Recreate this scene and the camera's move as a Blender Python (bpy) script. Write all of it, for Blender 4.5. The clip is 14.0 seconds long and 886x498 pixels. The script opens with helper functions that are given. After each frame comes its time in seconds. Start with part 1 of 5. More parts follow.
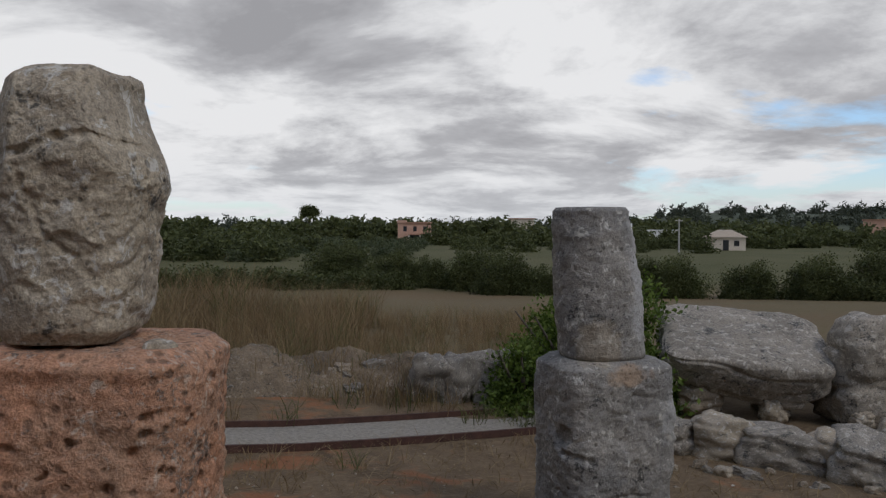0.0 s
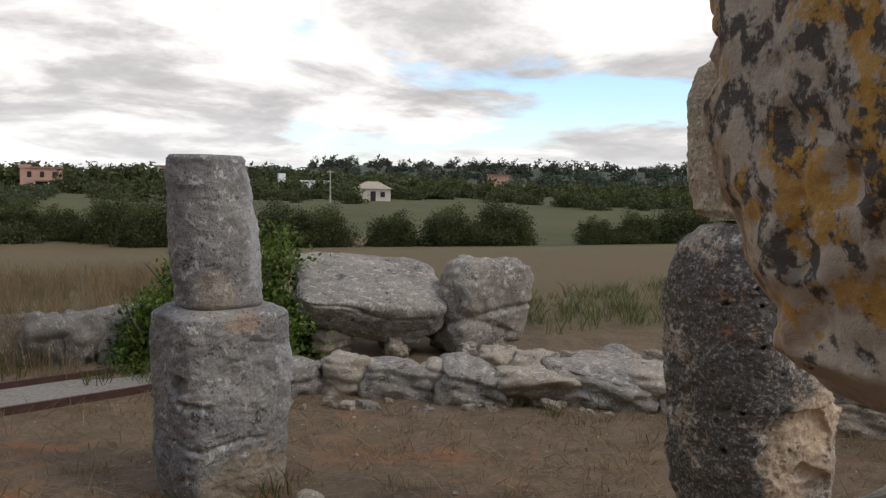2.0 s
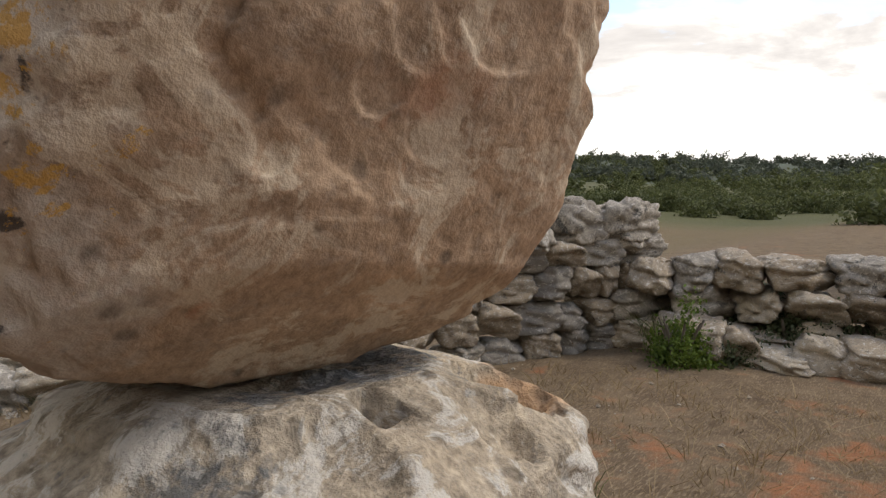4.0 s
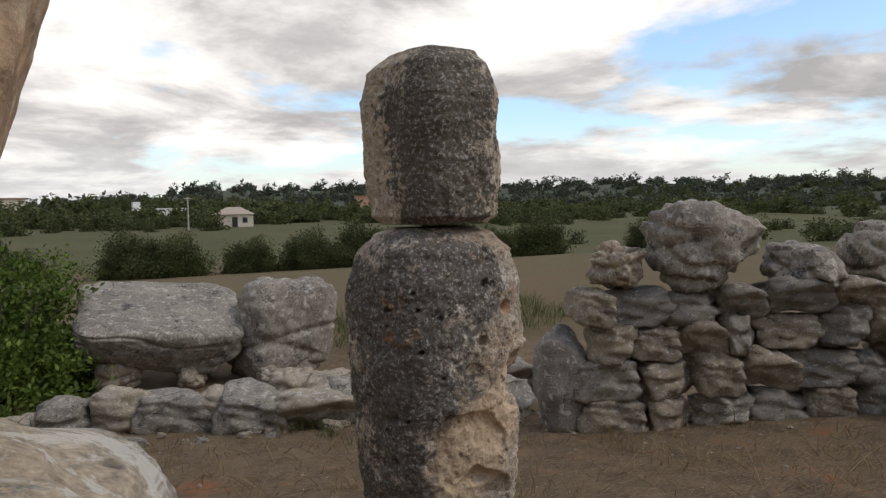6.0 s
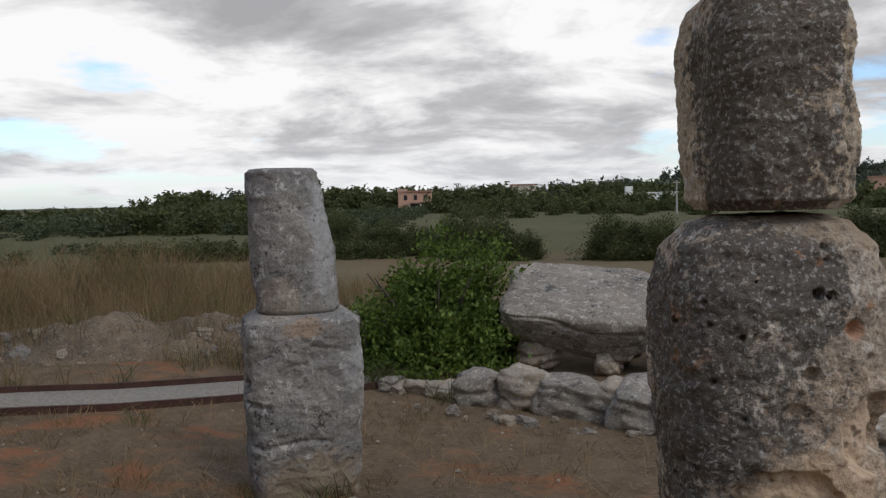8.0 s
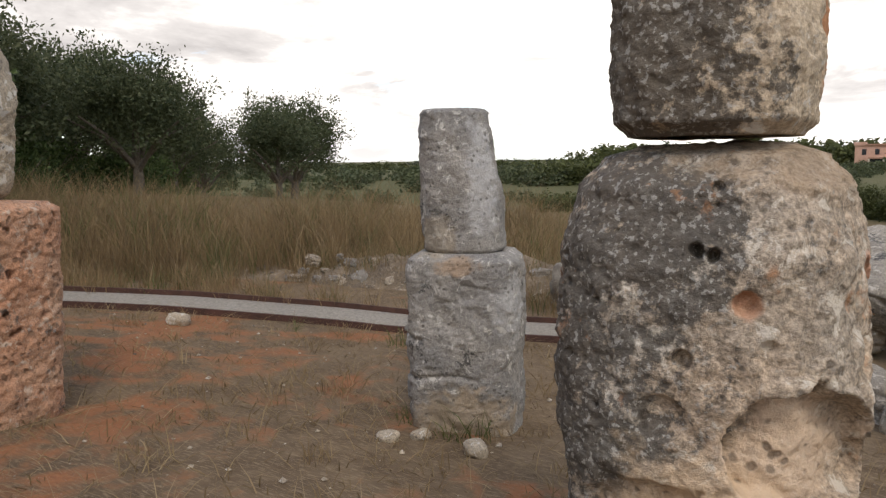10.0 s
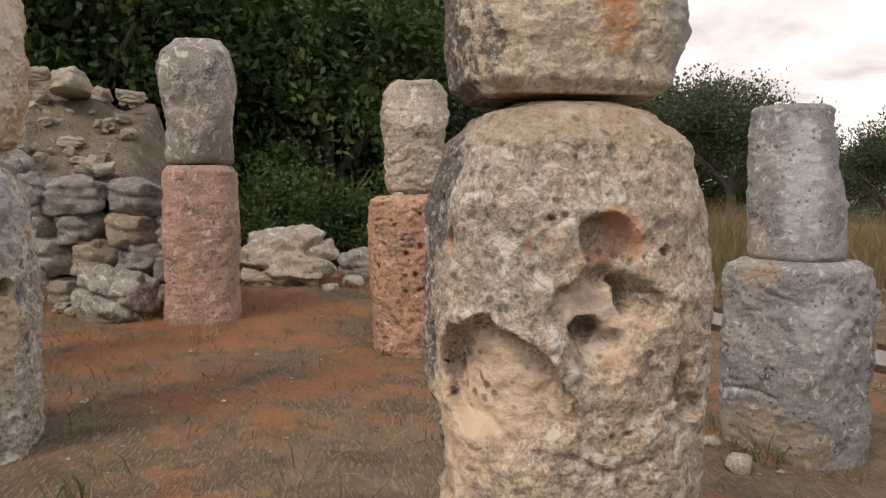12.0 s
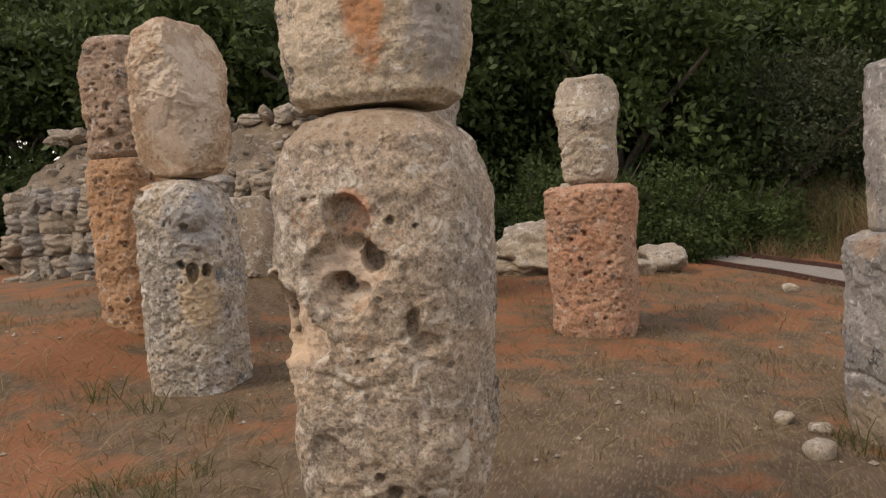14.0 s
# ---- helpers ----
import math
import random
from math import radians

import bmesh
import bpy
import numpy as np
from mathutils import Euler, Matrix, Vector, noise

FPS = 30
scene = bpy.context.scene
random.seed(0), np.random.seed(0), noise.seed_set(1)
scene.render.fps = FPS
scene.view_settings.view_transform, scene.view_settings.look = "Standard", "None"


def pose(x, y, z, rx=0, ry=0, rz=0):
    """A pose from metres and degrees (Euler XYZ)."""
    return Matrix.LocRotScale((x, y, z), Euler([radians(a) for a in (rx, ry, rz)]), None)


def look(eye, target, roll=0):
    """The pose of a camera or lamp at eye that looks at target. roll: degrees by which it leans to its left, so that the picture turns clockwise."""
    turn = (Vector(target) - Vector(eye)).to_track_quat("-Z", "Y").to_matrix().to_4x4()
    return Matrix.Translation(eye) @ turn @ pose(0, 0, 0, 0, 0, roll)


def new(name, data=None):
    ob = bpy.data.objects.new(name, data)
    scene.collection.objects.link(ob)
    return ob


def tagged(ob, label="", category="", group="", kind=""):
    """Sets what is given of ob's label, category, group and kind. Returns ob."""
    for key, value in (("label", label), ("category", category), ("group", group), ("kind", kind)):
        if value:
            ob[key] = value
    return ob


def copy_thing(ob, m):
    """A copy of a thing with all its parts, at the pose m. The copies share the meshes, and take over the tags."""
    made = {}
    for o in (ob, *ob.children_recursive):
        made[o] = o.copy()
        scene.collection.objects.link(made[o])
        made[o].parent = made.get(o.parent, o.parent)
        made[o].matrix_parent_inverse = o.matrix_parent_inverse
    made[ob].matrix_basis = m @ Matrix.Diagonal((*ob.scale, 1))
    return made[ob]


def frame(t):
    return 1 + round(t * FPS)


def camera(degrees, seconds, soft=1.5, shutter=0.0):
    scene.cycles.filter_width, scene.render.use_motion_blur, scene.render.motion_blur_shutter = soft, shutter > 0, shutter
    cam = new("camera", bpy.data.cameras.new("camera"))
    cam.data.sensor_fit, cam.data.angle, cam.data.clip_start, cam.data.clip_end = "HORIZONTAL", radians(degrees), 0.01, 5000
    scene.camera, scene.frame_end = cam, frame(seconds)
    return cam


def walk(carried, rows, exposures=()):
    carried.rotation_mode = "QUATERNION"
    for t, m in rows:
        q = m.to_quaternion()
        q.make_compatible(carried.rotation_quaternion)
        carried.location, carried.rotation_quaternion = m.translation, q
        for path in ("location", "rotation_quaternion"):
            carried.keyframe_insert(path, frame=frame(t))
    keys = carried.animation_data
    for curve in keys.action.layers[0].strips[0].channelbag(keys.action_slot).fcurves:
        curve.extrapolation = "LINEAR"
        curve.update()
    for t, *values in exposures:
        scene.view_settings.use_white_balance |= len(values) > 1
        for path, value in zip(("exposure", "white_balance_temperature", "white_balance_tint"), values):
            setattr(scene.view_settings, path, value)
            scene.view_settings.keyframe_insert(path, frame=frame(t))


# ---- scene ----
cam = camera(60.2, 14.0, soft=1.3)
PATH = [
    (0, (0.04, -0.064, 1.491), (0.039, 1.936, 1.443), 0.1),
    (0.5, (0.087, -0.052, 1.486), (0.288, 1.936, 1.392), 0.5),
    (1, (0.148, -0.042, 1.472), (0.559, 1.91, 1.335), 0.2),
    (1.5, (0.189, -0.098, 1.475), (0.825, 1.791, 1.311), 0.6),
    (2, (0.21, -0.158, 1.488), (1.068, 1.641, 1.319), 1.1),
    (2.5, (0.227, -0.211, 1.491), (1.293, 1.474, 1.327), 1.1),
    (3, (0.268, -0.285, 1.495), (1.534, 1.254, 1.326), 0.9),
    (3.5, (0.318, -0.362, 1.490), (1.816, 0.950, 1.305), 0.9),
    (4, (0.372, -0.430, 1.485), (2.041, 0.654, 1.283), 0.7),
    (4.2, (0.400, -0.455, 1.483), (2.111, 0.561, 1.277), 0.6),
    (6.3, (1.064, -0.45, 1.447), (1.979, 1.326, 1.364), -0.7),
    (6.5, (1.158, -0.447, 1.458), (1.904, 1.409, 1.397), -0.3),
    (7, (1.336, -0.428, 1.468), (1.81, 1.515, 1.443), 0.4),
    (7.5, (1.49, -0.328, 1.449), (1.75, 1.654, 1.396), 0.5),
    (8, (1.693, -0.242, 1.431), (1.671, 1.753, 1.3), -1.4),
    (8.5, (2.011, -0.169, 1.428), (1.726, 1.806, 1.285), 1.4),
    (8.7, (2.126, -0.122, 1.428), (1.741, 1.834, 1.27), -0.1),
    (10.8, (3.55, 0.621, 1.234), (2.079, 1.954, 0.992), 0.3),
    (11, (3.684, 0.726, 1.213), (2.116, 1.947, 0.987), -0.2),
    (11.5, (4.047, 1.053, 1.204), (2.239, 1.89, 1.025), -1.0),
    (12, (4.289, 1.405, 1.167), (2.329, 1.776, 1.027), -0.0),
    (12.5, (4.554, 1.735, 1.137), (2.557, 1.671, 1.046), -2.6),
    (13, (4.71, 2.038, 1.107), (2.733, 1.755, 0.99), -2.2),
    (13.5, (4.745, 2.405, 1.098), (2.785, 2.034, 0.956), -2.6),
    (14, (4.721, 2.829, 1.09), (2.815, 2.235, 0.974), -3.5),
]

# the sky's light changes little; the clip's camera opens and closes its iris
EXPOSURES = [(0, -0.35, 6350, 10), (1.0, -0.02, 6500, 10), (2.0, 0.2, 6700, 10), (3.0, 0.45, 7000, 10), (3.6, 0.66, 7100, 10), (4.2, 0.74, 7050, 10), (6.3, -0.05, 6700, 10), (7.0, -0.25, 6500, 10), (7.7, -0.18, 6450, 10), (8.7, 0.2, 6550, 10), (10.8, 0.78, 7250, 13), (12, 0.84, 7350, 15), (13, 0.8, 7600, 17), (14, 0.74, 7850, 17)]
walk(cam, [(t, look(eye, target, roll)) for t, eye, target, roll in PATH], EXPOSURES)

# ---- sky and sun ----
SUN_AZ, SUN_EL = 140.0, 48.0     # degrees: clockwise from north (+y), and above the horizon
world = bpy.data.worlds.new("world")
scene.world = world
world.use_nodes = True


def node_kit(tree):
    nodes, links = tree.nodes, tree.links

    def add(kind, **values):
        n = nodes.new(kind)
        for key, value in values.items():
            if key == "operation":
                n.operation = value
            elif key == "sky_type":
                n.sky_type = value
            elif key == "sun_disc":
                n.sun_disc = value
            else:
                n.inputs[key].default_value = value
        return n

    def join(a, b):
        links.new(a, b)

    def num(op, a, b=None, c=None):
        n = nodes.new("ShaderNodeMath")
        n.operation = op
        for i, v in enumerate((a, b, c)):
            if v is None:
                continue
            if isinstance(v, (int, float)):
                n.inputs[i].default_value = v
            else:
                links.new(v, n.inputs[i])
        return n.outputs[0]

    def ramp(fac, stops):
        n = nodes.new("ShaderNodeValToRGB")
        els = n.color_ramp.elements
        while len(els) < len(stops):
            els.new(0.5)
        for e, (p, c) in zip(els, stops):
            e.position = p
            e.color = (c, c, c, 1) if isinstance(c, (int, float)) else (*c, 1)
        links.new(fac, n.inputs[0])
        return n.outputs[0]

    def mix(fac, a, b, kind="MIX"):
        n = nodes.new("ShaderNodeMix")
        n.data_type, n.blend_type = "RGBA", kind
        for sock, v in ((n.inputs[0], fac), (n.inputs[6], a), (n.inputs[7], b)):
            if isinstance(v, (int, float)):
                sock.default_value = v
            elif isinstance(v, tuple):
                sock.default_value = (*v, 1)
            else:
                links.new(v, sock)
        return n.outputs[2]

    def noise_tex(vec, scale, detail=4.0, rough=0.55, distort=0.0):
        n = nodes.new("ShaderNodeTexNoise")
        n.inputs["Scale"].default_value, n.inputs["Detail"].default_value = scale, detail
        n.inputs["Roughness"].default_value, n.inputs["Distortion"].default_value = rough, distort
        if vec is not None:
            links.new(vec, n.inputs["Vector"])
        return n.outputs["Fac"]

    return add, join, num, ramp, mix, noise_tex


def build_sky():
    tree = world.node_tree
    tree.nodes.clear()
    add, join, num, ramp, mix, noise_tex = node_kit(tree)
    sky = add("ShaderNodeTexSky", sky_type="NISHITA", sun_disc=False)
    sky.sun_elevation, sky.sun_rotation = radians(SUN_EL), radians(SUN_AZ)
    co = add("ShaderNodeTexCoord")
    sep = add("ShaderNodeSeparateXYZ")
    join(co.outputs["Generated"], sep.inputs[0])
    low = num("MAXIMUM", sep.outputs[2], 0.0)
    deep = num("ADD", low, 0.17)
    flat = add("ShaderNodeCombineXYZ")
    join(num("DIVIDE", sep.outputs[0], deep), flat.inputs[0])
    join(num("DIVIDE", sep.outputs[1], deep), flat.inputs[1])
    flat.inputs[2].default_value = 2.3
    big = noise_tex(flat.outputs[0], 0.62, 8.0, 0.55, 0.15)
    shift = add("ShaderNodeVectorMath", operation="ADD")
    join(flat.outputs[0], shift.inputs[0])
    shift.inputs[1].default_value = (7.3, 2.1, 5.0)
    tone = noise_tex(shift.outputs[0], 1.05, 10.0, 0.6, 0.25)
    cover = ramp(big, [(0.39, 0.0), (0.45, 1.0)])
    shade = ramp(tone, [(0.35, (0.43, 0.425, 0.44)), (0.44, (0.58, 0.575, 0.59)), (0.51, (0.84, 0.835, 0.84)), (0.575, (1.03, 1.02, 1.015))])
    blue = mix(1.0, sky.outputs[0], (0.165, 0.185, 0.21), "MULTIPLY")
    both = mix(cover, blue, shade)
    haze = ramp(low, [(0.0, 0.5), (0.1, 0.0)])
    both = mix(haze, both, (0.86, 0.88, 0.91))
    bg = add("ShaderNodeBackground", Strength=1.0)
    join(both, bg.inputs[0])
    out = add("ShaderNodeOutputWorld")
    join(bg.outputs[0], out.inputs[0])


build_sky()
sun = new("sun", bpy.data.lights.new("sun", "SUN"))
sun.data.energy, sun.data.angle, sun.data.color = 0.95, radians(14), (1.0, 0.95, 0.88)
sun_way = Vector((math.sin(radians(SUN_AZ)) * math.cos(radians(SUN_EL)), math.cos(radians(SUN_AZ)) * math.cos(radians(SUN_EL)), math.sin(radians(SUN_EL))))
sun.matrix_world = look(sun_way * 50, (0, 0, 0))


# ---- materials ----
def material(name):
    m = bpy.data.materials.new(name)
    m.use_nodes = True
    m.node_tree.nodes.clear()
    return m


def finish(m, kit, colour, rough=0.9, height=None, strength=0.4, depth=0.02, specular=0.3, subsurface=None):
    add, join = kit[0], kit[1]
    b = add("ShaderNodeBsdfPrincipled")
    for sock, v in ((b.inputs["Base Color"], colour), (b.inputs["Roughness"], rough)):
        if isinstance(v, (int, float)):
            sock.default_value = v
        elif isinstance(v, tuple):
            sock.default_value = (*v, 1)
        else:
            join(v, sock)
    b.inputs["Specular IOR Level"].default_value = specular
    if height is not None:
        bump = add("ShaderNodeBump", Strength=strength, Distance=depth)
        join(height, bump.inputs["Height"])
        join(bump.outputs[0], b.inputs["Normal"])
    out = add("ShaderNodeOutputMaterial")
    join(b.outputs[0], out.inputs[0])
    return m


def stone_material(name, main, second, dark=0.35, dark_colour=(0.045, 0.045, 0.043), pale=0.3, rust=0.1, pits=0.3, grain=1.0,
                   rust_colour=(0.36, 0.15, 0.03), pale_colour=(0.56, 0.53, 0.47), pit_scale=26.0, side=None, contrast=1.0, patches=(), beneath=(), crust=None, lichen_scale=5.0):
    """Weathered limestone: two tones, black and pale lichen, orange lichen, small pits with shade put into their
    colour. Shares: 0 none, 1 nearly all.
    """
    m = material(name)
    kit = node_kit(m.node_tree)
    add, join, num, ramp, mix, noise_tex = kit
    co = add("ShaderNodeTexCoord")
    info = add("ShaderNodeObjectInfo")
    off = add("ShaderNodeVectorMath", operation="MULTIPLY_ADD")
    join(co.outputs["Object"], off.inputs[0])
    off.inputs[1].default_value = (1, 1, 1)
    spread = num("MULTIPLY", info.outputs["Random"], 40.0)
    join(spread, off.inputs[2])
    p = off.outputs[0]
    weather = None
    if side:
        dot = add("ShaderNodeVectorMath", operation="DOT_PRODUCT")
        join(co.outputs["Object"], dot.inputs[0])
        dot.inputs[1].default_value = (math.cos(radians(side[0])) * 3.3, math.sin(radians(side[0])) * 3.3, 0)
        weather = num("MULTIPLY", num("SUBTRACT", dot.outputs["Value"], side[2] if len(side) > 2 else 0.0), side[1])
    broad = noise_tex(p, 2.4, 5, 0.6, 0.6)
    mid = noise_tex(p, 9.0, 6, 0.65, 0.3)
    fine = noise_tex(p, 55.0, 5, 0.7)
    speck = noise_tex(p, 140.0, 3, 0.6)
    c = mix(ramp(broad, [(0.38, 0.0), (0.62, 1.0)]), main, second)
    c = mix(ramp(mid, [(0.3, 0.35), (0.7, 0.0)]), c, (0.09, 0.075, 0.06))
    c = mix(1.0, c, ramp(fine, [(0.25, 1 - 0.5 * contrast), (0.5, 1.0), (0.75, 1 + 0.35 * contrast)]), "MULTIPLY")
    c = mix(1.0, c, ramp(speck, [(0.3, 1 - 0.3 * contrast), (0.5, 1.0), (0.7, 1 + 0.25 * contrast)]), "MULTIPLY")
    def stained(c, stain):
        """A stain or scar with its own ragged outline."""
        (px, py, pz), (wide, tall), tint, power = stain
        gap = add("ShaderNodeVectorMath", operation="SUBTRACT")
        join(co.outputs["Object"], gap.inputs[0])
        gap.inputs[1].default_value = (px, py, pz)
        size = add("ShaderNodeVectorMath", operation="DIVIDE")
        join(gap.outputs[0], size.inputs[0])
        size.inputs[1].default_value = (wide, wide, tall)
        span = add("ShaderNodeVectorMath", operation="LENGTH")
        join(size.outputs[0], span.inputs[0])
        d = num("ADD", span.outputs["Value"], num("MULTIPLY", num("SUBTRACT", noise_tex(p, 11.0, 5, 0.65), 0.5), 1.6))
        spot = num("MULTIPLY", ramp(num("MULTIPLY", d, 0.5), [(0.36, power), (0.52, 0.0)]), ramp(fine, [(0.3, 0.65), (0.6, 1.0)]))
        return mix(spot, c, tint)

    t = 0.66 - 0.26 * pale
    c = mix(ramp(noise_tex(p, 14.0, 6, 0.7, 0.8), [(t, 0.0), (t + 0.05, 0.75)]), c, pale_colour)
    for stain in beneath:
        c = stained(c, stain)
    lichen = num("ADD", num("MULTIPLY", noise_tex(p, lichen_scale, 5, 0.62, 0.5), 0.6), num("MULTIPLY", noise_tex(p, max(38.0, lichen_scale * 2), 4, 0.7), 0.4))
    if weather is not None:
        lichen = num("ADD", lichen, weather)
    t = 0.64 - 0.22 * dark
    c = mix(ramp(lichen, [(t, 0.0), (t + 0.05, 0.85)]), c, dark_colour)
    dots = num("MULTIPLY", ramp(noise_tex(p, 75.0, 3, 0.6), [(0.56, 0.0), (0.62, 0.7)]), ramp(lichen, [(t - 0.06, 0.15), (t + 0.04, 1.0)]))
    c = mix(dots, c, (0.36, 0.345, 0.31))
    red = num("ADD", num("MULTIPLY", noise_tex(p, 3.6, 4, 0.6, 0.9), 0.65), num("MULTIPLY", noise_tex(p, 24.0, 4, 0.7), 0.35))
    t = 0.70 - 0.22 * rust
    c = mix(ramp(red, [(t, 0.0), (t + 0.06, 0.85)]), c, rust_colour)
    if crust:
        # orange crust lichen that grows on one side only
        facing = add("ShaderNodeVectorMath", operation="DOT_PRODUCT")
        join(co.outputs["Object"], facing.inputs[0])
        facing.inputs[1].default_value = (math.cos(radians(crust[0])) * 3.3, math.sin(radians(crust[0])) * 3.3, 0)
        grow = num("ADD", num("MULTIPLY", noise_tex(p, 21.0, 6, 0.75, 0.5), 0.62), num("MULTIPLY", noise_tex(p, 75.0, 4, 0.7), 0.38))
        grow = num("ADD", grow, num("MULTIPLY", num("SUBTRACT", facing.outputs["Value"], 0.62), 0.4))
        c = mix(ramp(grow, [(0.565, 0.0), (0.60, 0.8)]), c, crust[1])
    for stain in patches:
        c = stained(c, stain)
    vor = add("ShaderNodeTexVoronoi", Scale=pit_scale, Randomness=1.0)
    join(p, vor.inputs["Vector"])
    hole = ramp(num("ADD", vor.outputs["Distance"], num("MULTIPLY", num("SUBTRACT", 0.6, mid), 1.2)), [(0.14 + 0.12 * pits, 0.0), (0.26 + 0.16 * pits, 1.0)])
    # pit shade painted into the colour, on top of the bump below
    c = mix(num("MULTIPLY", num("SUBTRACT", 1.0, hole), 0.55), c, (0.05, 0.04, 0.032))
    h = num("ADD", num("MULTIPLY", mid, 0.6), num("MULTIPLY", fine, 0.7))
    h = num("ADD", h, num("MULTIPLY", speck, 0.3))
    h = num("ADD", h, num("MULTIPLY", hole, 0.5 * pits + 0.1))
    return finish(m, kit, c, 0.93, h, 0.7 * grain, 0.022, 0.2)


STONE_GREY = stone_material("grey_limestone", (0.30, 0.265, 0.22), (0.21, 0.19, 0.165), dark=0.28, pale=0.32, rust=0.12, contrast=0.8)
STONE_BLOCK = stone_material("stained_grey_limestone", (0.32, 0.295, 0.26), (0.23, 0.22, 0.205), dark=0.28, pale=0.32, rust=0.12, contrast=0.8,
                             patches=[((.05, -.28, .12), (.32, .22), (0.33, 0.245, 0.155), 0.75), ((.25, -.15, .75), (.14, .2), (0.46, 0.45, 0.43), 0.5), ((0, -.25, .98), (.12, .06), (0.36, 0.23, 0.13), 0.6), ((.14, -.15, 1.5), (.12, .4), (0.48, 0.47, 0.455), 0.6), ((-.12, -.18, 1.12), (.12, .16), (0.34, 0.27, 0.18), 0.5)])
STONE_DARK = stone_material("dark_lichened_limestone", (0.53, 0.43, 0.31), (0.44, 0.345, 0.24), dark=0.4, dark_colour=(0.062, 0.055, 0.046), pale=0.3, rust=0.15, rust_colour=(0.30, 0.12, 0.045), side=(-125, 0.28, 0.12), grain=0.8,
                            patches=[((.2, .06, 1.78), (.07, .28), (0.40, 0.16, 0.06), 0.85), ((.2, .02, 1.95), (.08, .12), (0.42, 0.17, 0.06), 0.7), ((.1, .24, 1.75), (.13, .3), (0.27, 0.26, 0.25), 0.7)])
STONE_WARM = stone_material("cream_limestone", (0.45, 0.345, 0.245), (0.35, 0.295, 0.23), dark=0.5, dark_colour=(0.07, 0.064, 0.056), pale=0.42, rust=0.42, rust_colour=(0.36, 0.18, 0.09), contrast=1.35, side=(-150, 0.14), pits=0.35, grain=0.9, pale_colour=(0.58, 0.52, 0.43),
                            patches=[((.12, 0, 1.38), (.26, .07), (0.29, 0.2, 0.12), 0.6), ((.29, .02, 1.13), (.06, .08), (0.52, 0.26, 0.16), 0.85), ((.29, 0, .99), (.09, .1), (0.62, 0.48, 0.36), 0.85), ((.2, -.22, .85), (.15, .12), (0.60, 0.45, 0.32), 0.9), ((.1, -.28, .7), (.16, .14), (0.58, 0.43, 0.29), 0.8), ((-.02, -.28, .6), (.18, .25), (0.56, 0.41, 0.265), 0.75), ((.12, -.25, 1.13), (.035, .035), (0.5, 0.27, 0.16), 0.8)])
STONE_CAP = stone_material("ochre_limestone", (0.42, 0.285, 0.18), (0.36, 0.255, 0.17), dark=0.36, dark_colour=(0.035, 0.032, 0.03), pale=0.55, rust=0.34, rust_colour=(0.33, 0.155, 0.085), side=(172, 0.7, 0.68), grain=0.32, pits=0.12, pale_colour=(0.50, 0.41, 0.30), contrast=0.7, crust=(178, (0.48, 0.27, 0.05)), lichen_scale=34.0, beneath=[((-.25, .04, 1.6), (.17, .5), (0.46, 0.42, 0.36), 0.85)],
                           patches=[((.2, .16, 1.75), (.26, .42), (0.50, 0.43, 0.345), 0.65), ((-.1, -.22, 1.45), (.06, .07), (0.33, 0.16, 0.09), 0.7), ((-.02, -.25, 1.5), (.07, .06), (0.36, 0.18, 0.105), 0.65), ((-.15, -.19, 1.62), (.09, .07), (0.36, 0.22, 0.13), 0.6), ((.05, -.24, 1.68), (.08, .06), (0.34, 0.17, 0.1), 0.5)])
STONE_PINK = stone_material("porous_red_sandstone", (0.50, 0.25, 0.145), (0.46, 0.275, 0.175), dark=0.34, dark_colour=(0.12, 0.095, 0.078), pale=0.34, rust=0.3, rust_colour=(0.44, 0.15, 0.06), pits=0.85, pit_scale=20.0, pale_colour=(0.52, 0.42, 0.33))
STONE_ROSE = stone_material("rose_grey_sandstone", (0.46, 0.275, 0.195), (0.37, 0.235, 0.175), dark=0.34, dark_colour=(0.14, 0.11, 0.095), pale=0.42, rust=0.25, rust_colour=(0.44, 0.17, 0.07), pits=0.4, pale_colour=(0.52, 0.42, 0.34))
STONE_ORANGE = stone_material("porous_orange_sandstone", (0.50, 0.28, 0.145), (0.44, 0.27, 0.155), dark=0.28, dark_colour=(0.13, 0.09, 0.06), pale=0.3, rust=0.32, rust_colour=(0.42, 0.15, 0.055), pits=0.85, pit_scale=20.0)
STONE_PALE = stone_material("pale_limestone", (0.44, 0.365, 0.265), (0.34, 0.285, 0.215), dark=0.28, pale=0.38, rust=0.2, grain=0.8)
# raised pale share: lichen, and partly bright sun and sky highlights painted in
STONE_BLUE = stone_material("blue_grey_limestone", (0.44, 0.36, 0.26), (0.33, 0.295, 0.24), dark=0.4, dark_colour=(0.12, 0.122, 0.122), pale=0.5, grain=0.8, rust=0.14, pits=0.75, side=(165, 0.04),
                            patches=[((.22, .18, .62), (.13, .22), (0.50, 0.36, 0.21), 0.75), ((.2, .2, 1.05), (.2, .2), (0.30, 0.31, 0.32), 0.6), ((.2, -.14, 1.24), (.06, .05), (0.46, 0.27, 0.14), 0.8), ((0, -.22, 1.1), (.2, .1), (0.60, 0.52, 0.41), 0.6)])
STONE_BROWN = stone_material("porous_brown_sandstone", (0.42, 0.29, 0.195), (0.33, 0.235, 0.165), dark=0.3, pale=0.3, rust=0.2, pits=0.85, pit_scale=20.0)
STONE_RUBBLE = stone_material("rubble_limestone", (0.38, 0.30, 0.21), (0.29, 0.235, 0.17), dark=0.3, pale=0.42, rust=0.15)
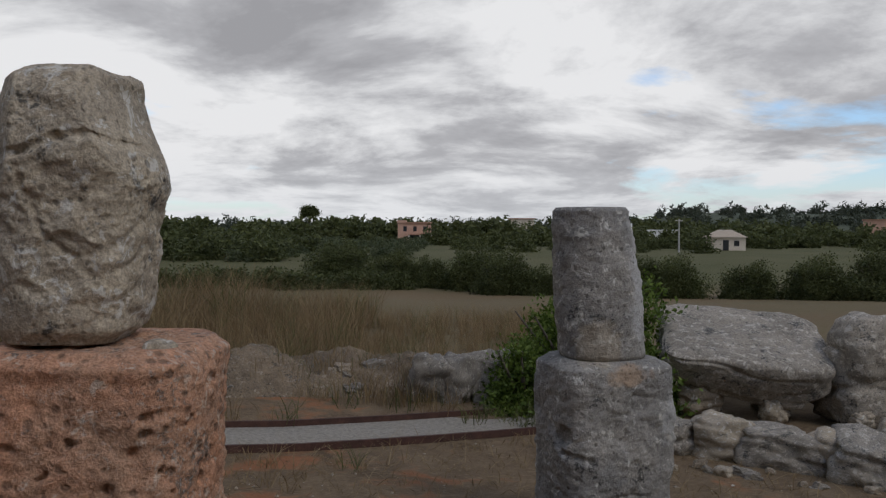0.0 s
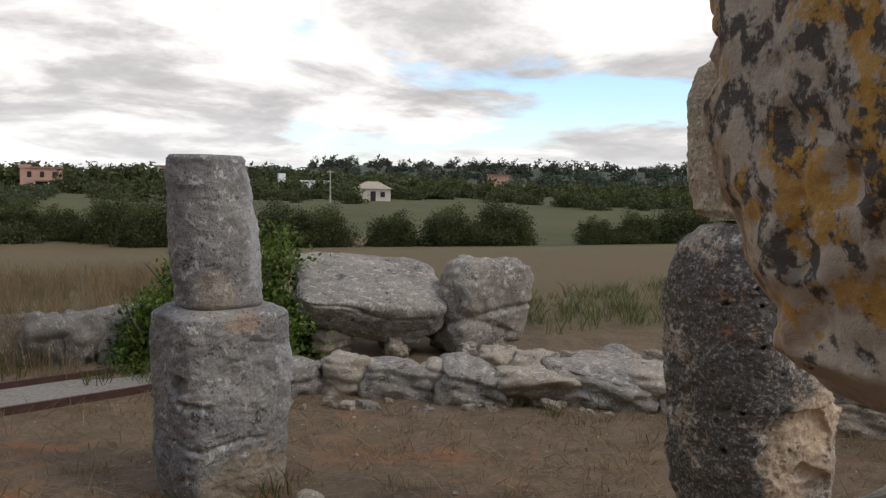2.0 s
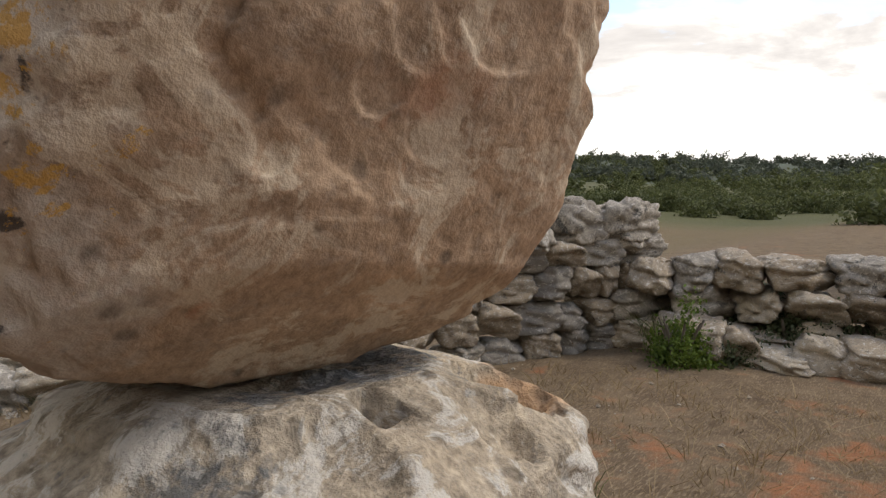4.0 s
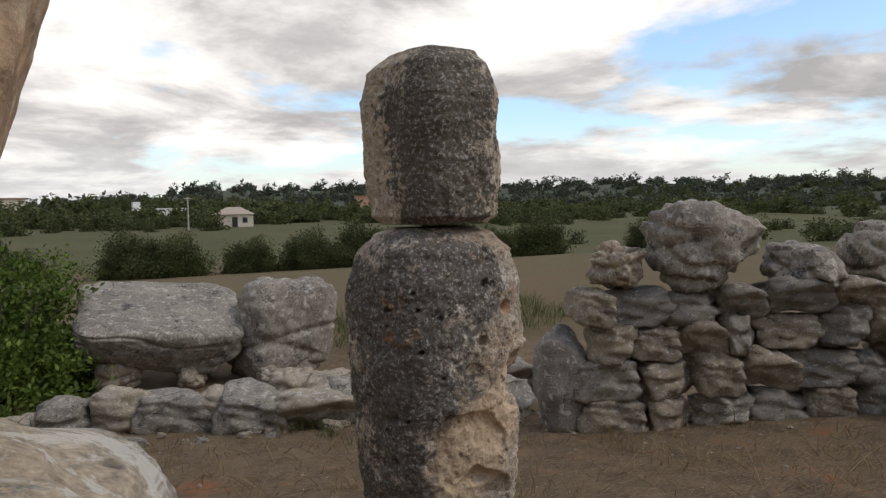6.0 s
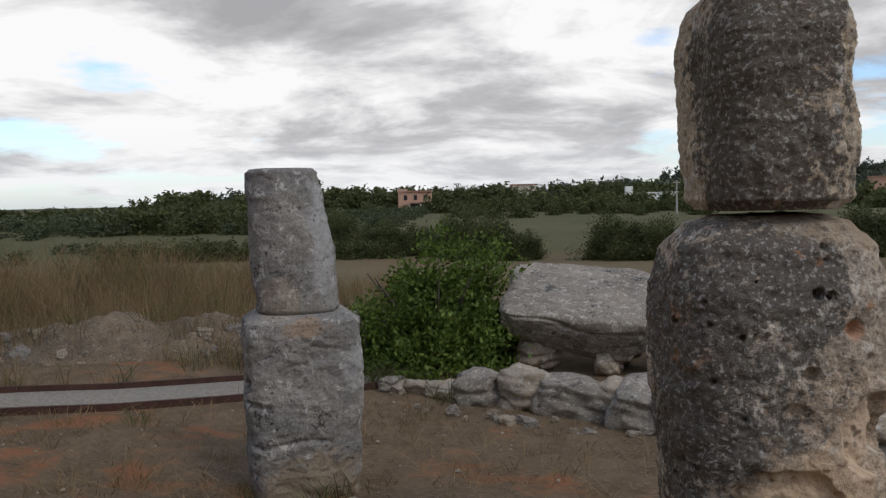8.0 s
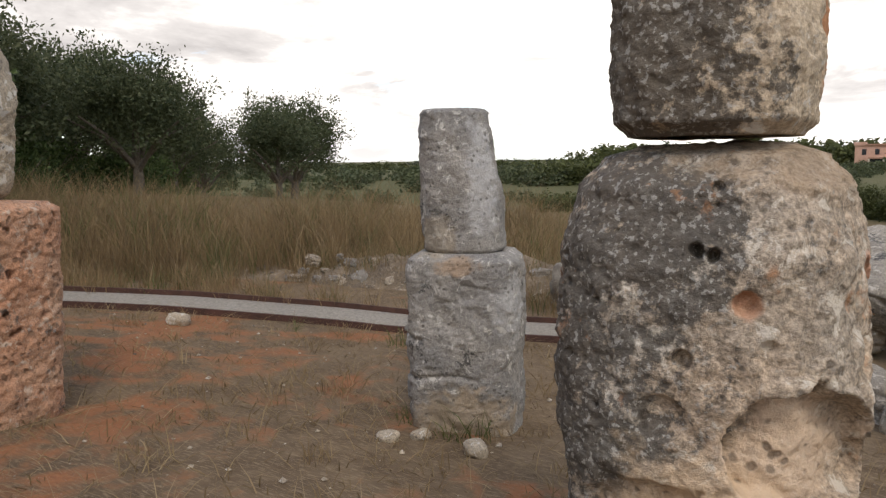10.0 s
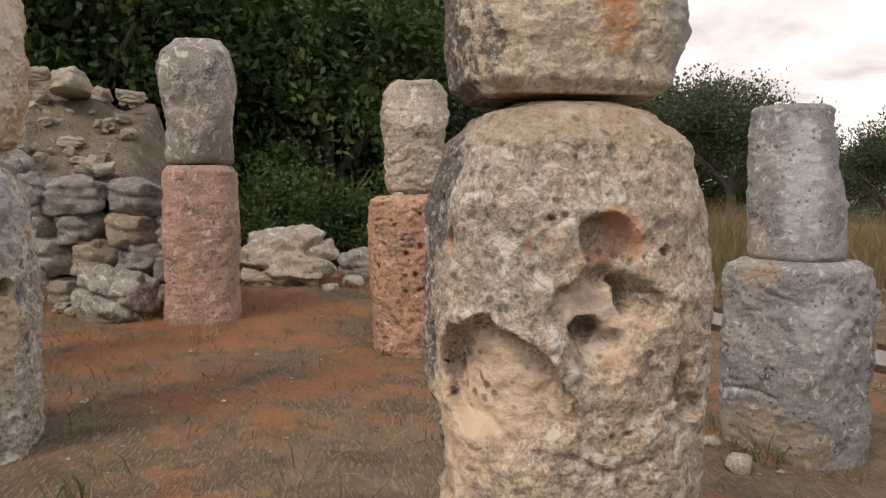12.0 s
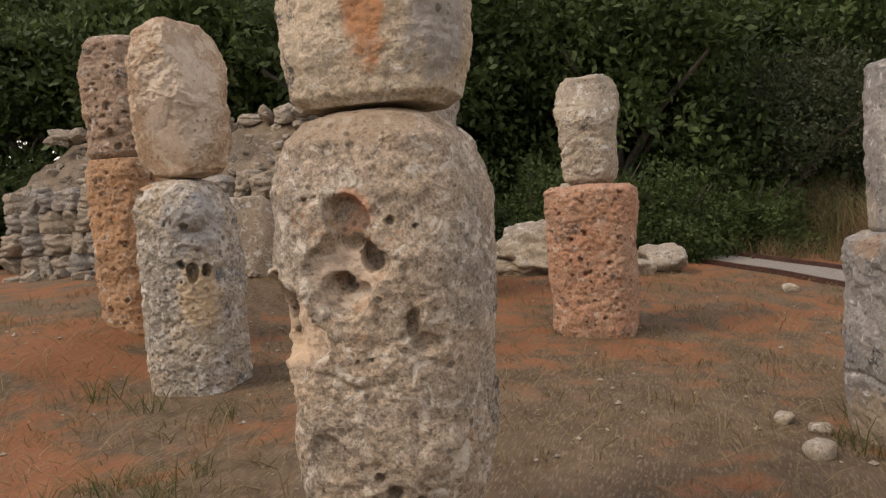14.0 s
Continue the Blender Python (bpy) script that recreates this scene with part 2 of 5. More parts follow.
STONE_SLAB = stone_material("slab_limestone", (0.36, 0.315, 0.255), (0.25, 0.22, 0.18), dark=0.4, pale=0.45, rust=0.06, pale_colour=(0.52, 0.47, 0.4))


def ground_material():
    m = material("red_earth_with_dry_grass")
    kit = node_kit(m.node_tree)
    add, join, num, ramp, mix, noise_tex = kit
    co = add("ShaderNodeTexCoord")
    p = co.outputs["Object"]
    sep = add("ShaderNodeSeparateXYZ")
    join(p, sep.inputs[0])
    big = noise_tex(p, 0.75, 5, 0.6, 0.6)
    mid = noise_tex(p, 4.0, 6, 0.65, 0.4)
    fine = noise_tex(p, 40.0, 5, 0.7)
    straw = add("ShaderNodeTexNoise", Scale=1.0, Detail=4.0)
    squash = add("ShaderNodeMapping")
    squash.inputs["Scale"].default_value = (18, 90, 40)
    squash.inputs["Rotation"].default_value = (0, 0, 0.6)
    join(p, squash.inputs[0])
    join(squash.outputs[0], straw.inputs["Vector"])
    litter = mix(ramp(mid, [(0.35, 0.0), (0.65, 1.0)]), (0.11, 0.076, 0.047), (0.178, 0.127, 0.078))
    litter = mix(ramp(straw.outputs["Fac"], [(0.52, 0.0), (0.66, 0.7)]), litter, (0.27, 0.2, 0.125))
    earth = mix(ramp(fine, [(0.3, 0.0), (0.7, 1.0)]), (0.22, 0.09, 0.042), (0.32, 0.135, 0.062))
    bare = num("ADD", num("MULTIPLY", big, 0.62), num("MULTIPLY", mid, 0.38))
    west = num("MULTIPLY", num("MINIMUM", num("MAXIMUM", num("SUBTRACT", 2.0, num("MULTIPLY", num("ADD", sep.outputs[0], sep.outputs[1]), 0.5)), -3.0), 2.0), 0.03)
    near = mix(ramp(num("ADD", bare, west), [(0.515, 0.0), (0.59, 0.85)]), litter, earth)
    near = mix(ramp(noise_tex(p, 120.0, 2, 0.5), [(0.70, 0.0), (0.73, 0.7)]), near, (0.36, 0.31, 0.25))
    # stubble field and pasture farther out
    field = mix(ramp(noise_tex(p, 0.10, 5, 0.6, 0.5), [(0.35, 0.0), (0.65, 1.0)]), (0.148, 0.105, 0.06), (0.127, 0.105, 0.057))
    field = mix(ramp(noise_tex(p, 1.6, 5, 0.7), [(0.4, 0.0), (0.7, 0.5)]), field, (0.16, 0.125, 0.068))
    pasture = mix(ramp(noise_tex(p, 0.06, 5, 0.6, 0.5), [(0.35, 0.0), (0.65, 1.0)]), (0.082, 0.083, 0.038), (0.108, 0.1, 0.05))
    far = mix(ramp(num("DIVIDE", num("MAXIMUM", sep.outputs[1], num("MULTIPLY", sep.outputs[0], 2.2)), 200.0), [(0.29, 0.0), (0.335, 1.0)]), field, pasture)
    side = num("ADD", sep.outputs[1], num("MULTIPLY", num("ABSOLUTE", sep.outputs[0]), 0.25))
    c = mix(ramp(num("DIVIDE", num("ADD", side, num("MULTIPLY", mid, 2.0)), 40.0), [(0.235, 0.0), (0.29, 1.0)]), near, far)
    h = num("ADD", num("MULTIPLY", mid, 0.7), num("ADD", num("MULTIPLY", fine, 0.5), num("MULTIPLY", straw.outputs["Fac"], 0.5)))
    return finish(m, kit, c, 0.97, h, 0.7, 0.03, 0.1)


def plain_material(name, a, b, scale=8.0, rough=0.85, bump=0.3, metallic=0.0):
    m = material(name)
    kit = node_kit(m.node_tree)
    add, join, num, ramp, mix, noise_tex = kit
    co = add("ShaderNodeTexCoord")
    n1 = noise_tex(co.outputs["Object"], scale, 5, 0.65, 0.3)
    n2 = noise_tex(co.outputs["Object"], scale * 9, 4, 0.6)
    c = mix(ramp(n1, [(0.32, 0.0), (0.68, 1.0)]), a, b)
    c = mix(1.0, c, ramp(n2, [(0.25, 0.75), (0.75, 1.2)]), "MULTIPLY")
    return finish(m, kit, c, rough, num("ADD", n1, num("MULTIPLY", n2, 0.5)), bump, 0.01, 0.3)


def leaf_material(name, dark, mid, light, through_light=0.35):
    """Leaves: each its own tone, some light passing through."""
    m = material(name)
    kit = node_kit(m.node_tree)
    add, join, num, ramp, mix, noise_tex = kit
    geo = add("ShaderNodeNewGeometry")
    info = add("ShaderNodeObjectInfo")
    co = add("ShaderNodeTexCoord")
    patch = noise_tex(co.outputs["Object"], 0.7, 4, 0.6)
    v = num("ADD", num("MULTIPLY", geo.outputs["Random Per Island"], 0.5), num("MULTIPLY", num("SUBTRACT", patch, 0.15), 0.9))
    v = num("ADD", v, num("MULTIPLY", info.outputs["Random"], 0.12))
    c = ramp(v, [(0.2, dark), (0.58, mid), (0.95, light)])
    b = add("ShaderNodeBsdfPrincipled")
    join(c, b.inputs["Base Color"])
    b.inputs["Roughness"].default_value = 0.62
    b.inputs["Specular IOR Level"].default_value = 0.25
    tr = add("ShaderNodeBsdfTranslucent")
    join(c, tr.inputs[0])
    blend = add("ShaderNodeMixShader")
    blend.inputs[0].default_value = through_light
    join(b.outputs[0], blend.inputs[1])
    join(tr.outputs[0], blend.inputs[2])
    out = add("ShaderNodeOutputMaterial")
    join(blend.outputs[0], out.inputs[0])
    return m


GROUND = ground_material()
BARK = plain_material("rough_grey_bark", (0.075, 0.06, 0.045), (0.14, 0.12, 0.095), 12, 0.95, 0.6)
LEAF_OAK = leaf_material("holm_oak_leaves", (0.022, 0.037, 0.010), (0.05, 0.078, 0.022), (0.1, 0.135, 0.043))
LEAF_OLIVE = leaf_material("wild_olive_leaves", (0.035, 0.046, 0.02), (0.066, 0.082, 0.038), (0.12, 0.13, 0.066))
LEAF_BUSH = leaf_material("mastic_leaves", (0.035, 0.056, 0.009), (0.085, 0.13, 0.02), (0.19, 0.25, 0.05))
LEAF_FAR = leaf_material("far_wood_leaves", (0.036, 0.043, 0.015), (0.066, 0.077, 0.026), (0.115, 0.125, 0.045))
# far leaves greyed: distance haze is painted into their colour, none hangs in the air
LEAF_HAZED = leaf_material("hazed_hill_leaves", (0.045, 0.053, 0.038), (0.066, 0.077, 0.052), (0.09, 0.10, 0.068))
STRAW = leaf_material("dry_straw", (0.13, 0.085, 0.042), (0.23, 0.16, 0.08), (0.34, 0.255, 0.14), 0.3)
BROWN_GRASS = leaf_material("brown_seeding_grass", (0.13, 0.086, 0.044), (0.22, 0.15, 0.078), (0.33, 0.24, 0.125), 0.35)
GREEN_GRASS = leaf_material("green_weed_blades", (0.055, 0.065, 0.02), (0.095, 0.105, 0.035), (0.16, 0.165, 0.065), 0.35)
GRAVEL = plain_material("pale_path_gravel", (0.19, 0.165, 0.13), (0.33, 0.295, 0.245), 30, 0.95, 0.8)
EDGING = plain_material("rusted_steel_edging", (0.045, 0.022, 0.016), (0.085, 0.04, 0.028), 10, 0.8, 0.3)
PLASTER = plain_material("salmon_plaster", (0.42, 0.25, 0.18), (0.50, 0.31, 0.23), 0.8, 0.9, 0.1)
CREAM = plain_material("cream_plaster", (0.52, 0.45, 0.36), (0.60, 0.53, 0.44), 0.8, 0.9, 0.1)
WHITE = plain_material("white_plaster", (0.72, 0.71, 0.68), (0.80, 0.79, 0.77), 0.8, 0.9, 0.1)
ROOF = plain_material("clay_roof_tiles", (0.26, 0.14, 0.09), (0.36, 0.22, 0.15), 3.0, 0.9, 0.4)
# for windows and doors, and for the painted shade under a porch
DARK_OPENING = plain_material("dark_glass_and_porch_shade", (0.02, 0.022, 0.025), (0.03, 0.032, 0.035), 1.0, 0.2, 0.0)


# ---- builders ----
def link_mesh(name, verts, faces, mat, smooth=True):
    me = bpy.data.meshes.new(name)
    me.from_pydata([tuple(v) for v in verts], [], faces)
    me.materials.append(mat)
    if smooth:
        me.polygons.foreach_set("use_smooth", [True] * len(me.polygons))
    me.update()
    return me


def part(name, data, mat, parent, label=""):
    """One mesh object under a thing or a part. data: a bmesh or a finished mesh."""
    if isinstance(data, bmesh.types.BMesh):
        me = bpy.data.meshes.new(name)
        data.to_mesh(me)
        data.free()
        me.materials.append(mat)
    else:
        me = data
    ob = new(name, me)
    ob.parent = parent
    return tagged(ob, label)


def thing(name, at, label, category, group="", kind="", turn=0.0):
    ob = new(name)
    ob.empty_display_size = 0.1
    ob.matrix_basis = pose(*at, 0, 0, turn)
    return tagged(ob, label, category, group, kind)


def fbm(p, octaves=4, rough=0.5):
    v, a, f = 0.0, 1.0, 1.0
    for _ in range(octaves):
        v += a * noise.noise(p * f)
        a *= rough
        f *= 2.03
    return v


def ground_z(x, y):
    """Height of the ground: a level yard, falling gently northwards to the fields, with a wooded rise in the west."""
    z = 0.11 - 0.085 * min(max(y - 1.5, 0.0), 4.2) + 0.05 * min(max(-x, 0.0), 3.0)
    z -= 0.03 * max(min(x, 5.0), 0.0) * (1 if y < 7 else 0.0 if y > 11 else (11 - y) / 4)
    k = min(max((-y - 0.35) / 0.9, 0.0), 1.0) * min(max((2.6 - x) / 1.2, 0.0), 1.0)
    z += 0.25 * k * k * (3 - 2 * k)
    if y > 9.5:
        s = min((y - 9.5) / 50.0, 1.0)
        z -= 3.1 * (s * s * (3 - 2 * s))
    if y > 58:
        z += 1.3 * min((y - 58) / 50.0, 1.0)
    if y > 205:
        z += 2.0 * min((y - 205) / 250.0, 1.0)
    west = min(max((-x - 5.5) / 9.0, 0.0), 1.0)
    z += 0.75 * west * west * (3 - 2 * west) * (1 if y < 12 else max(0.0, 1 - (y - 12) / 25.0))
    if x * x + y * y < 900:
        z += 0.022 * noise.noise(Vector((x * 0.9, y * 0.9, 3.1)))
    return z


def stone_mesh(name, sections, mat, segs=72, rings=60, square=2.6, rough=0.05, seed=0, holes=(), grit=1.0, facets=0, cracks=(), dips=(), crag=0.0):
    """A standing stone. sections: (z, half width x, half width y, shift x, shift y) from foot to top;
    holes: (angle in degrees, z, radius, depth, tallness, edge), a negative depth swells;
    cracks: (width, depth, [(angle, z), ...]); dips: (x, y, z, radius, depth) hollows in an upper face; crag: height of sharp relief."""
    lines = []
    for width, depth, way in cracks:
        pts = [(radians(a), z) for a, z in way]
        lines.append((width, depth, list(zip(pts, pts[1:])), min(q[1] for q in pts) - 2 * width, max(q[1] for q in pts) + 2 * width))
    zs = [s[0] for s in sections]
    verts = []
    height = zs[-1] - zs[0]
    off = Vector((seed * 7.3, seed * 3.1, seed * 1.7))
    rnd = random.Random(seed)
    wide = max(s[1] for s in sections)
    mid = (zs[0] + zs[-1]) / 2
    chips = []
    for _ in range(facets):
        a = rnd.uniform(0, 6.283)
        n = Vector((math.cos(a), math.sin(a), rnd.uniform(-.5, .5))).normalized()
        chips.append((n, wide * rnd.uniform(.9, 1.0)))

    def between(z):
        for a, b in zip(sections, sections[1:]):
            if z <= b[0]:
                k = (z - a[0]) / (b[0] - a[0])
                k = k * k * (3 - 2 * k) * 0.5 + k * 0.5
                return [u + (v - u) * k for u, v in zip(a, b)]
        return list(sections[-1])

    cols = [(math.cos(2 * math.pi * i / segs), math.sin(2 * math.pi * i / segs)) for i in range(segs)]
    grid = []
    cap = 7
    for j in range(-cap, rings + 1 + cap):
        if j < 0:
            z, shrink = zs[0], max(0.02, (j + cap) / cap) if j > -cap else 0.0
        elif j > rings:
            k = (j - rings) / cap
            z, shrink = zs[-1], 1 - k if k < 1 else 0.0
        else:
            z, shrink = zs[0] + height * j / rings, 1.0
        _, hx, hy, sx, sy = between(z)
        grid.append((z, hx, hy, sx, sy, shrink))
    for z, hx, hy, sx, sy, shrink in grid:
        for c, s in cols:
            r = (abs(c) ** square + abs(s) ** square) ** (-1 / square)
            p = Vector((sx + hx * r * c * shrink, sy + hy * r * s * shrink, z))
            n = Vector((c, s, 0)) if shrink > 0.99 else Vector((c * shrink, s * shrink, (1 if z > (zs[0] + zs[-1]) / 2 else -1) * (1.02 - shrink))).normalized()
            d = rough * (fbm(p * 2.6 + off, 3) * 0.9) + rough * 0.42 * fbm(p * 9.0 + off, 3, 0.6) + grit * 0.0055 * fbm(p * 30.0 + off, 3, .65)
            ridge = 1 - abs(noise.noise(p * 4.2 + off * 2))
            d -= rough * 0.5 * max(0.0, ridge - 0.86) * 4
            if crag:
                w = Vector((p.x, p.y, p.z * 1.25)) + off
                warp = Vector((noise.noise(w * 6), noise.noise(w * 6 + off), 0)) * 0.03
                d -= crag * (0.9 - 2.2 * abs(noise.noise((w + warp) * 8.0)) + 1.1 * (0.5 - abs(noise.noise((w + warp) * 19.0 + off))) + 0.7 * (0.4 - abs(noise.noise(w * 43.0))))
            for width, depth, parts, lo, hi in lines:
                if not lo < p.z < hi:
                    continue
                here = math.atan2(s, c)
                span = (hx + hy) / 2
                wob = 0.5 * width * noise.noise(p * 40 + off)
                for (a0, z0), (a1, z1) in parts:
                    ux, uz = (a1 - a0) * span, z1 - z0
                    px, pz = ((here - a0 + math.pi) % (2 * math.pi) - math.pi) * span, p.z - z0
                    k = min(max((px * ux + pz * uz) / (ux * ux + uz * uz), 0.0), 1.0)
                    gap = math.hypot(px - k * ux, pz - k * uz) + wob
                    if gap < width:
                        d -= depth * (1 - (max(gap, 0.0) / width) ** 2) / len(parts) ** 0.3
            for px, py, pz, pr, depth in dips:
                gap = math.sqrt((p.x - px) ** 2 + (p.y - py) ** 2 + ((p.z - pz) * .6) ** 2) / pr
                if gap < 1:
                    p.z -= depth * (1 - gap ** 4)
            p = p + n * d
            for hole in holes:
                ang, hz, hr, depth = hole[:4]
                tall, edge = hole[4:] if len(hole) > 4 else (1.0, 4)
                a = radians(ang)
                ca, sa = math.cos(a), math.sin(a)
                out = (abs(ca) ** square + abs(sa) ** square) ** (-1 / square)
                if abs(p.z - hz) > hr * tall * 1.9:
                    continue
                ex, ey, ez = p.x - sx - hx * out * ca, p.y - sy - hy * out * sa, (p.z - hz) / tall
                dist = math.sqrt(ex * ex + ey * ey + ez * ez) / hr
                if dist < 1.8:
                    dist *= 1 + 0.3 * noise.noise(p * 14 + off)
                    k = max(0.0, 1 - (dist / 1.1) ** edge)
                    p = p - Vector((ca, sa, 0)) * depth * k
            for nn, lim in chips:
                over = (p - Vector((sx, sy, mid))).dot(nn) - lim
                if over > 0:
                    p = p - nn * over * 0.8
            verts.append((p.x, p.y, p.z))
    faces = []
    rows = len(grid)
    for j in range(rows - 1):
        for i in range(segs):
            k = (i + 1) % segs
            faces.append((j * segs + i, j * segs + k, (j + 1) * segs + k, (j + 1) * segs + i))
    return link_mesh(name, verts, faces, mat)


def boulder_mesh(name, size, mat, seed=0, cells=14, square=3.2, rough=0.1, cuts=3, wedge=0.0, strata=1.2, under=0.0):
    """A rough block: a rounded box, cut by random planes and roughened. size: full lengths in x, y, z; its foot is at z = 0."""
    rnd = random.Random(seed * 13 + 5)
    bm = bmesh.new()
    bmesh.ops.create_cube(bm, size=2.0)
    bmesh.ops.subdivide_edges(bm, edges=bm.edges[:], cuts=cells, use_grid_fill=True)
    off = Vector((seed * 5.3 + 1, seed * 2.9, seed * 8.1))
    planes = []
    for _ in range(cuts):
        v = Vector((rnd.uniform(-1, 1), rnd.uniform(-1, 1), rnd.uniform(-0.5, 1))).normalized()
        planes.append((v, rnd.uniform(0.72, 0.92)))
    small = min(size)
    for v in bm.verts:
        p = v.co.normalized()
        r = (abs(p.x) ** square + abs(p.y) ** square + abs(p.z) ** square) ** (-1 / square)
        q = p * r
        for n, lim in planes:
            over = q.dot(n) - lim
            if over > 0:
                q -= n * over * 0.9
        q = Vector((q.x * size[0] / 2, q.y * size[1] / 2, q.z * size[2] / 2))
        w = q / max(small, 0.15)
        d = small * rough * (fbm(w * 1.3 + off, 3) + 0.5 * fbm(w * 4.5 + off, 3, 0.6))
        ridge = 1 - abs(noise.noise(Vector((w.x * 0.9, w.y * 0.9, w.z * 3.0)) + off))
        d -= small * rough * strata * max(0.0, ridge - 0.82) * 4
        c = q + p * d + Vector((0, 0, size[2] / 2))
        if wedge:
            left = min(max(0.42 - c.x / size[0], 0.0), 1.0)
            c.z += (size[2] - c.z) * wedge * left * left
        if under and c.y < 0:
            low = 1 - min(max(c.z / size[2], 0.0), 1.0)
            c.y += under * low * min(-c.y / (size[1] * .35), 1.0)
        v.co = c
    me = bpy.data.meshes.new(name)
    bm.to_mesh(me)
    bm.free()
    me.materials.append(mat)
    me.polygons.foreach_set("use_smooth", [True] * len(me.polygons))
    return me


def leaves(rnd, centres, size, aim_up=0.3, ratio=0.5):
    """Loose leaf quads folded along the middle round the given centres; each centre: (point, outward)."""
    verts, faces = [], []
    for c, outward in centres:
        d = Vector((rnd.gauss(0, 1), rnd.gauss(0, 1), rnd.gauss(0, 1) + aim_up)) + outward * 0.8
        if d.length < 1e-4:
            continue
        d.normalize()
        s = d.cross(Vector((rnd.gauss(0, 1), rnd.gauss(0, 1), rnd.gauss(0, 1))))
        if s.length < 1e-4:
            continue
        s.normalize()
        ln = size * rnd.uniform(0.65, 1.3)
        w = ln * ratio
        k = len(verts)
        verts += [c - d * ln * 0.5, c + s * w * 0.5, c + d * ln * 0.5, c - s * w * 0.5]
        faces.append((k, k + 1, k + 2, k + 3))
    return verts, faces


def crown_mesh(name, mat, seed, radius, height, clumps, per_clump, leaf, clump_r, base=0.0, dome=False):
    """A crown of many leaf clumps on an uneven outline, with gaps."""
    rnd = random.Random(seed)
    centres = []
    off = Vector((seed * 3.7, 1.3, seed * 0.9))
    for _ in range(clumps):
        v = Vector((rnd.gauss(0, 1), rnd.gauss(0, 1), rnd.gauss(0, 1))).normalized()
        if dome:
            v.z = abs(v.z)
        elif v.z < -0.55:
            v.z *= -0.5
        k = 0.78 + 0.42 * noise.noise(v * 1.7 + off) + 0.16 * noise.noise(v * 5 + off)
        k *= rnd.uniform(0.62, 1.04) if rnd.random() < 0.75 else rnd.uniform(0.3, 0.7)
        c = Vector((v.x * radius * k, v.y * radius * k, v.z * height * k if dome else base + height / 2 + v.z * height / 2 * k))
        r = clump_r * rnd.uniform(0.6, 1.35)
        for _ in range(per_clump):
            e = Vector((rnd.gauss(0, 0.5), rnd.gauss(0, 0.5), rnd.gauss(0, 0.38)))
            centres.append((c + e * r, (e + v * 0.4)))
    verts, faces = leaves(rnd, centres, leaf)
    return link_mesh(name, verts, faces, mat, smooth=False)


def limb_mesh(name, mat, paths, segs=8):
    """Tapered limbs. paths: lists of (x, y, z, radius)."""
    verts, faces = [], []
    for path in paths:
        pts = [Vector(p[:3]) for p in path]
        first = len(verts)
        for i, p in enumerate(pts):
            d = (pts[min(i + 1, len(pts) - 1)] - pts[max(i - 1, 0)]).normalized()
            u = d.cross(Vector((0.3, 0.9, 0.1))).normalized()
            w = d.cross(u)
            for k in range(segs):
                a = 2 * math.pi * k / segs
                r = path[i][3] * (1 + 0.14 * noise.noise(p * 5 + Vector((k, 0, 0))))
                verts.append(p + (u * math.cos(a) + w * math.sin(a)) * r)
        for i in range(len(pts) - 1):
            for k in range(segs):
                n = (k + 1) % segs
                faces.append((first + i * segs + k, first + i * segs + n, first + (i + 1) * segs + n, first + (i + 1) * segs + k))
    return link_mesh(name, verts, faces, mat)


def tuft_mesh(name, mat, seed, blades, height, spread, width=0.006, lean=0.5):
    rnd = random.Random(seed)
    verts, faces = [], []
    for _ in range(blades):
        a = rnd.uniform(0, 6.283)
        r = spread * math.sqrt(rnd.random())
        b = Vector((r * math.cos(a), r * math.sin(a), -0.01))
        h = height * rnd.uniform(0.45, 1.1)
        t = Vector((rnd.gauss(0, lean), rnd.gauss(0, lean), 0)) * h
        u = Vector((rnd.gauss(0, 1), rnd.gauss(0, 1), 0)).normalized() * width
        m = b + t * 0.35 + Vector((0, 0, h * 0.6))
        e = b + t + Vector((0, 0, h))
        k = len(verts)
        verts += [b - u, b + u, m + u * 0.8, m - u * 0.8, e]
        faces += [(k, k + 1, k + 2, k + 3), (k + 3, k + 2, k + 4)]
    return verts, faces


def scatter_tufts(name, mat, spots, seed, kinds, label, category):
    """One object of many grass tufts. spots: (x, y, z, scale); kinds: ready tufts."""
    rnd = random.Random(seed)
    verts, faces = [], []
    for x, y, z, s in spots:
        tv, tf = rnd.choice(kinds)
        a = rnd.uniform(0, 6.283)
        ca, sa = math.cos(a) * s, math.sin(a) * s
        k = len(verts)
        verts += [(x + v.x * ca - v.y * sa, y + v.x * sa + v.y * ca, z + v.z * s) for v in tv]
        faces += [tuple(i + k for i in f) for f in tf]
    ob = new(name, link_mesh(name, verts, faces, mat, smooth=False))
    return tagged(ob, label, category, kind="stuff")


# ---- ground ----
def build_ground():
    """One sheet, fine near the yard and coarse towards the horizon."""
    def steps(fine_to, fine, far, grow):
        vals, v, d = [0.0], 0.0, fine
        while v < far:
            if v > fine_to:
                d *= grow
            v += d
            vals.append(v)
        return [-v for v in reversed(vals[1:])] + vals
    xs = steps(11.0, 0.16, 2500.0, 1.13)
    ys = steps(11.0, 0.16, 2500.0, 1.13)
    verts = [(x, y, ground_z(x, y)) for y in ys for x in xs]
    w = len(xs)
    faces = [(j * w + i, j * w + i + 1, (j + 1) * w + i + 1, (j + 1) * w + i) for j in range(len(ys) - 1) for i in range(w - 1)]
    ob = new("ground", link_mesh("ground", verts, faces, GROUND))
    return tagged(ob, "red earth yard with dry trampled grass, running out into stubble fields", "ground", kind="structure")


build_ground()


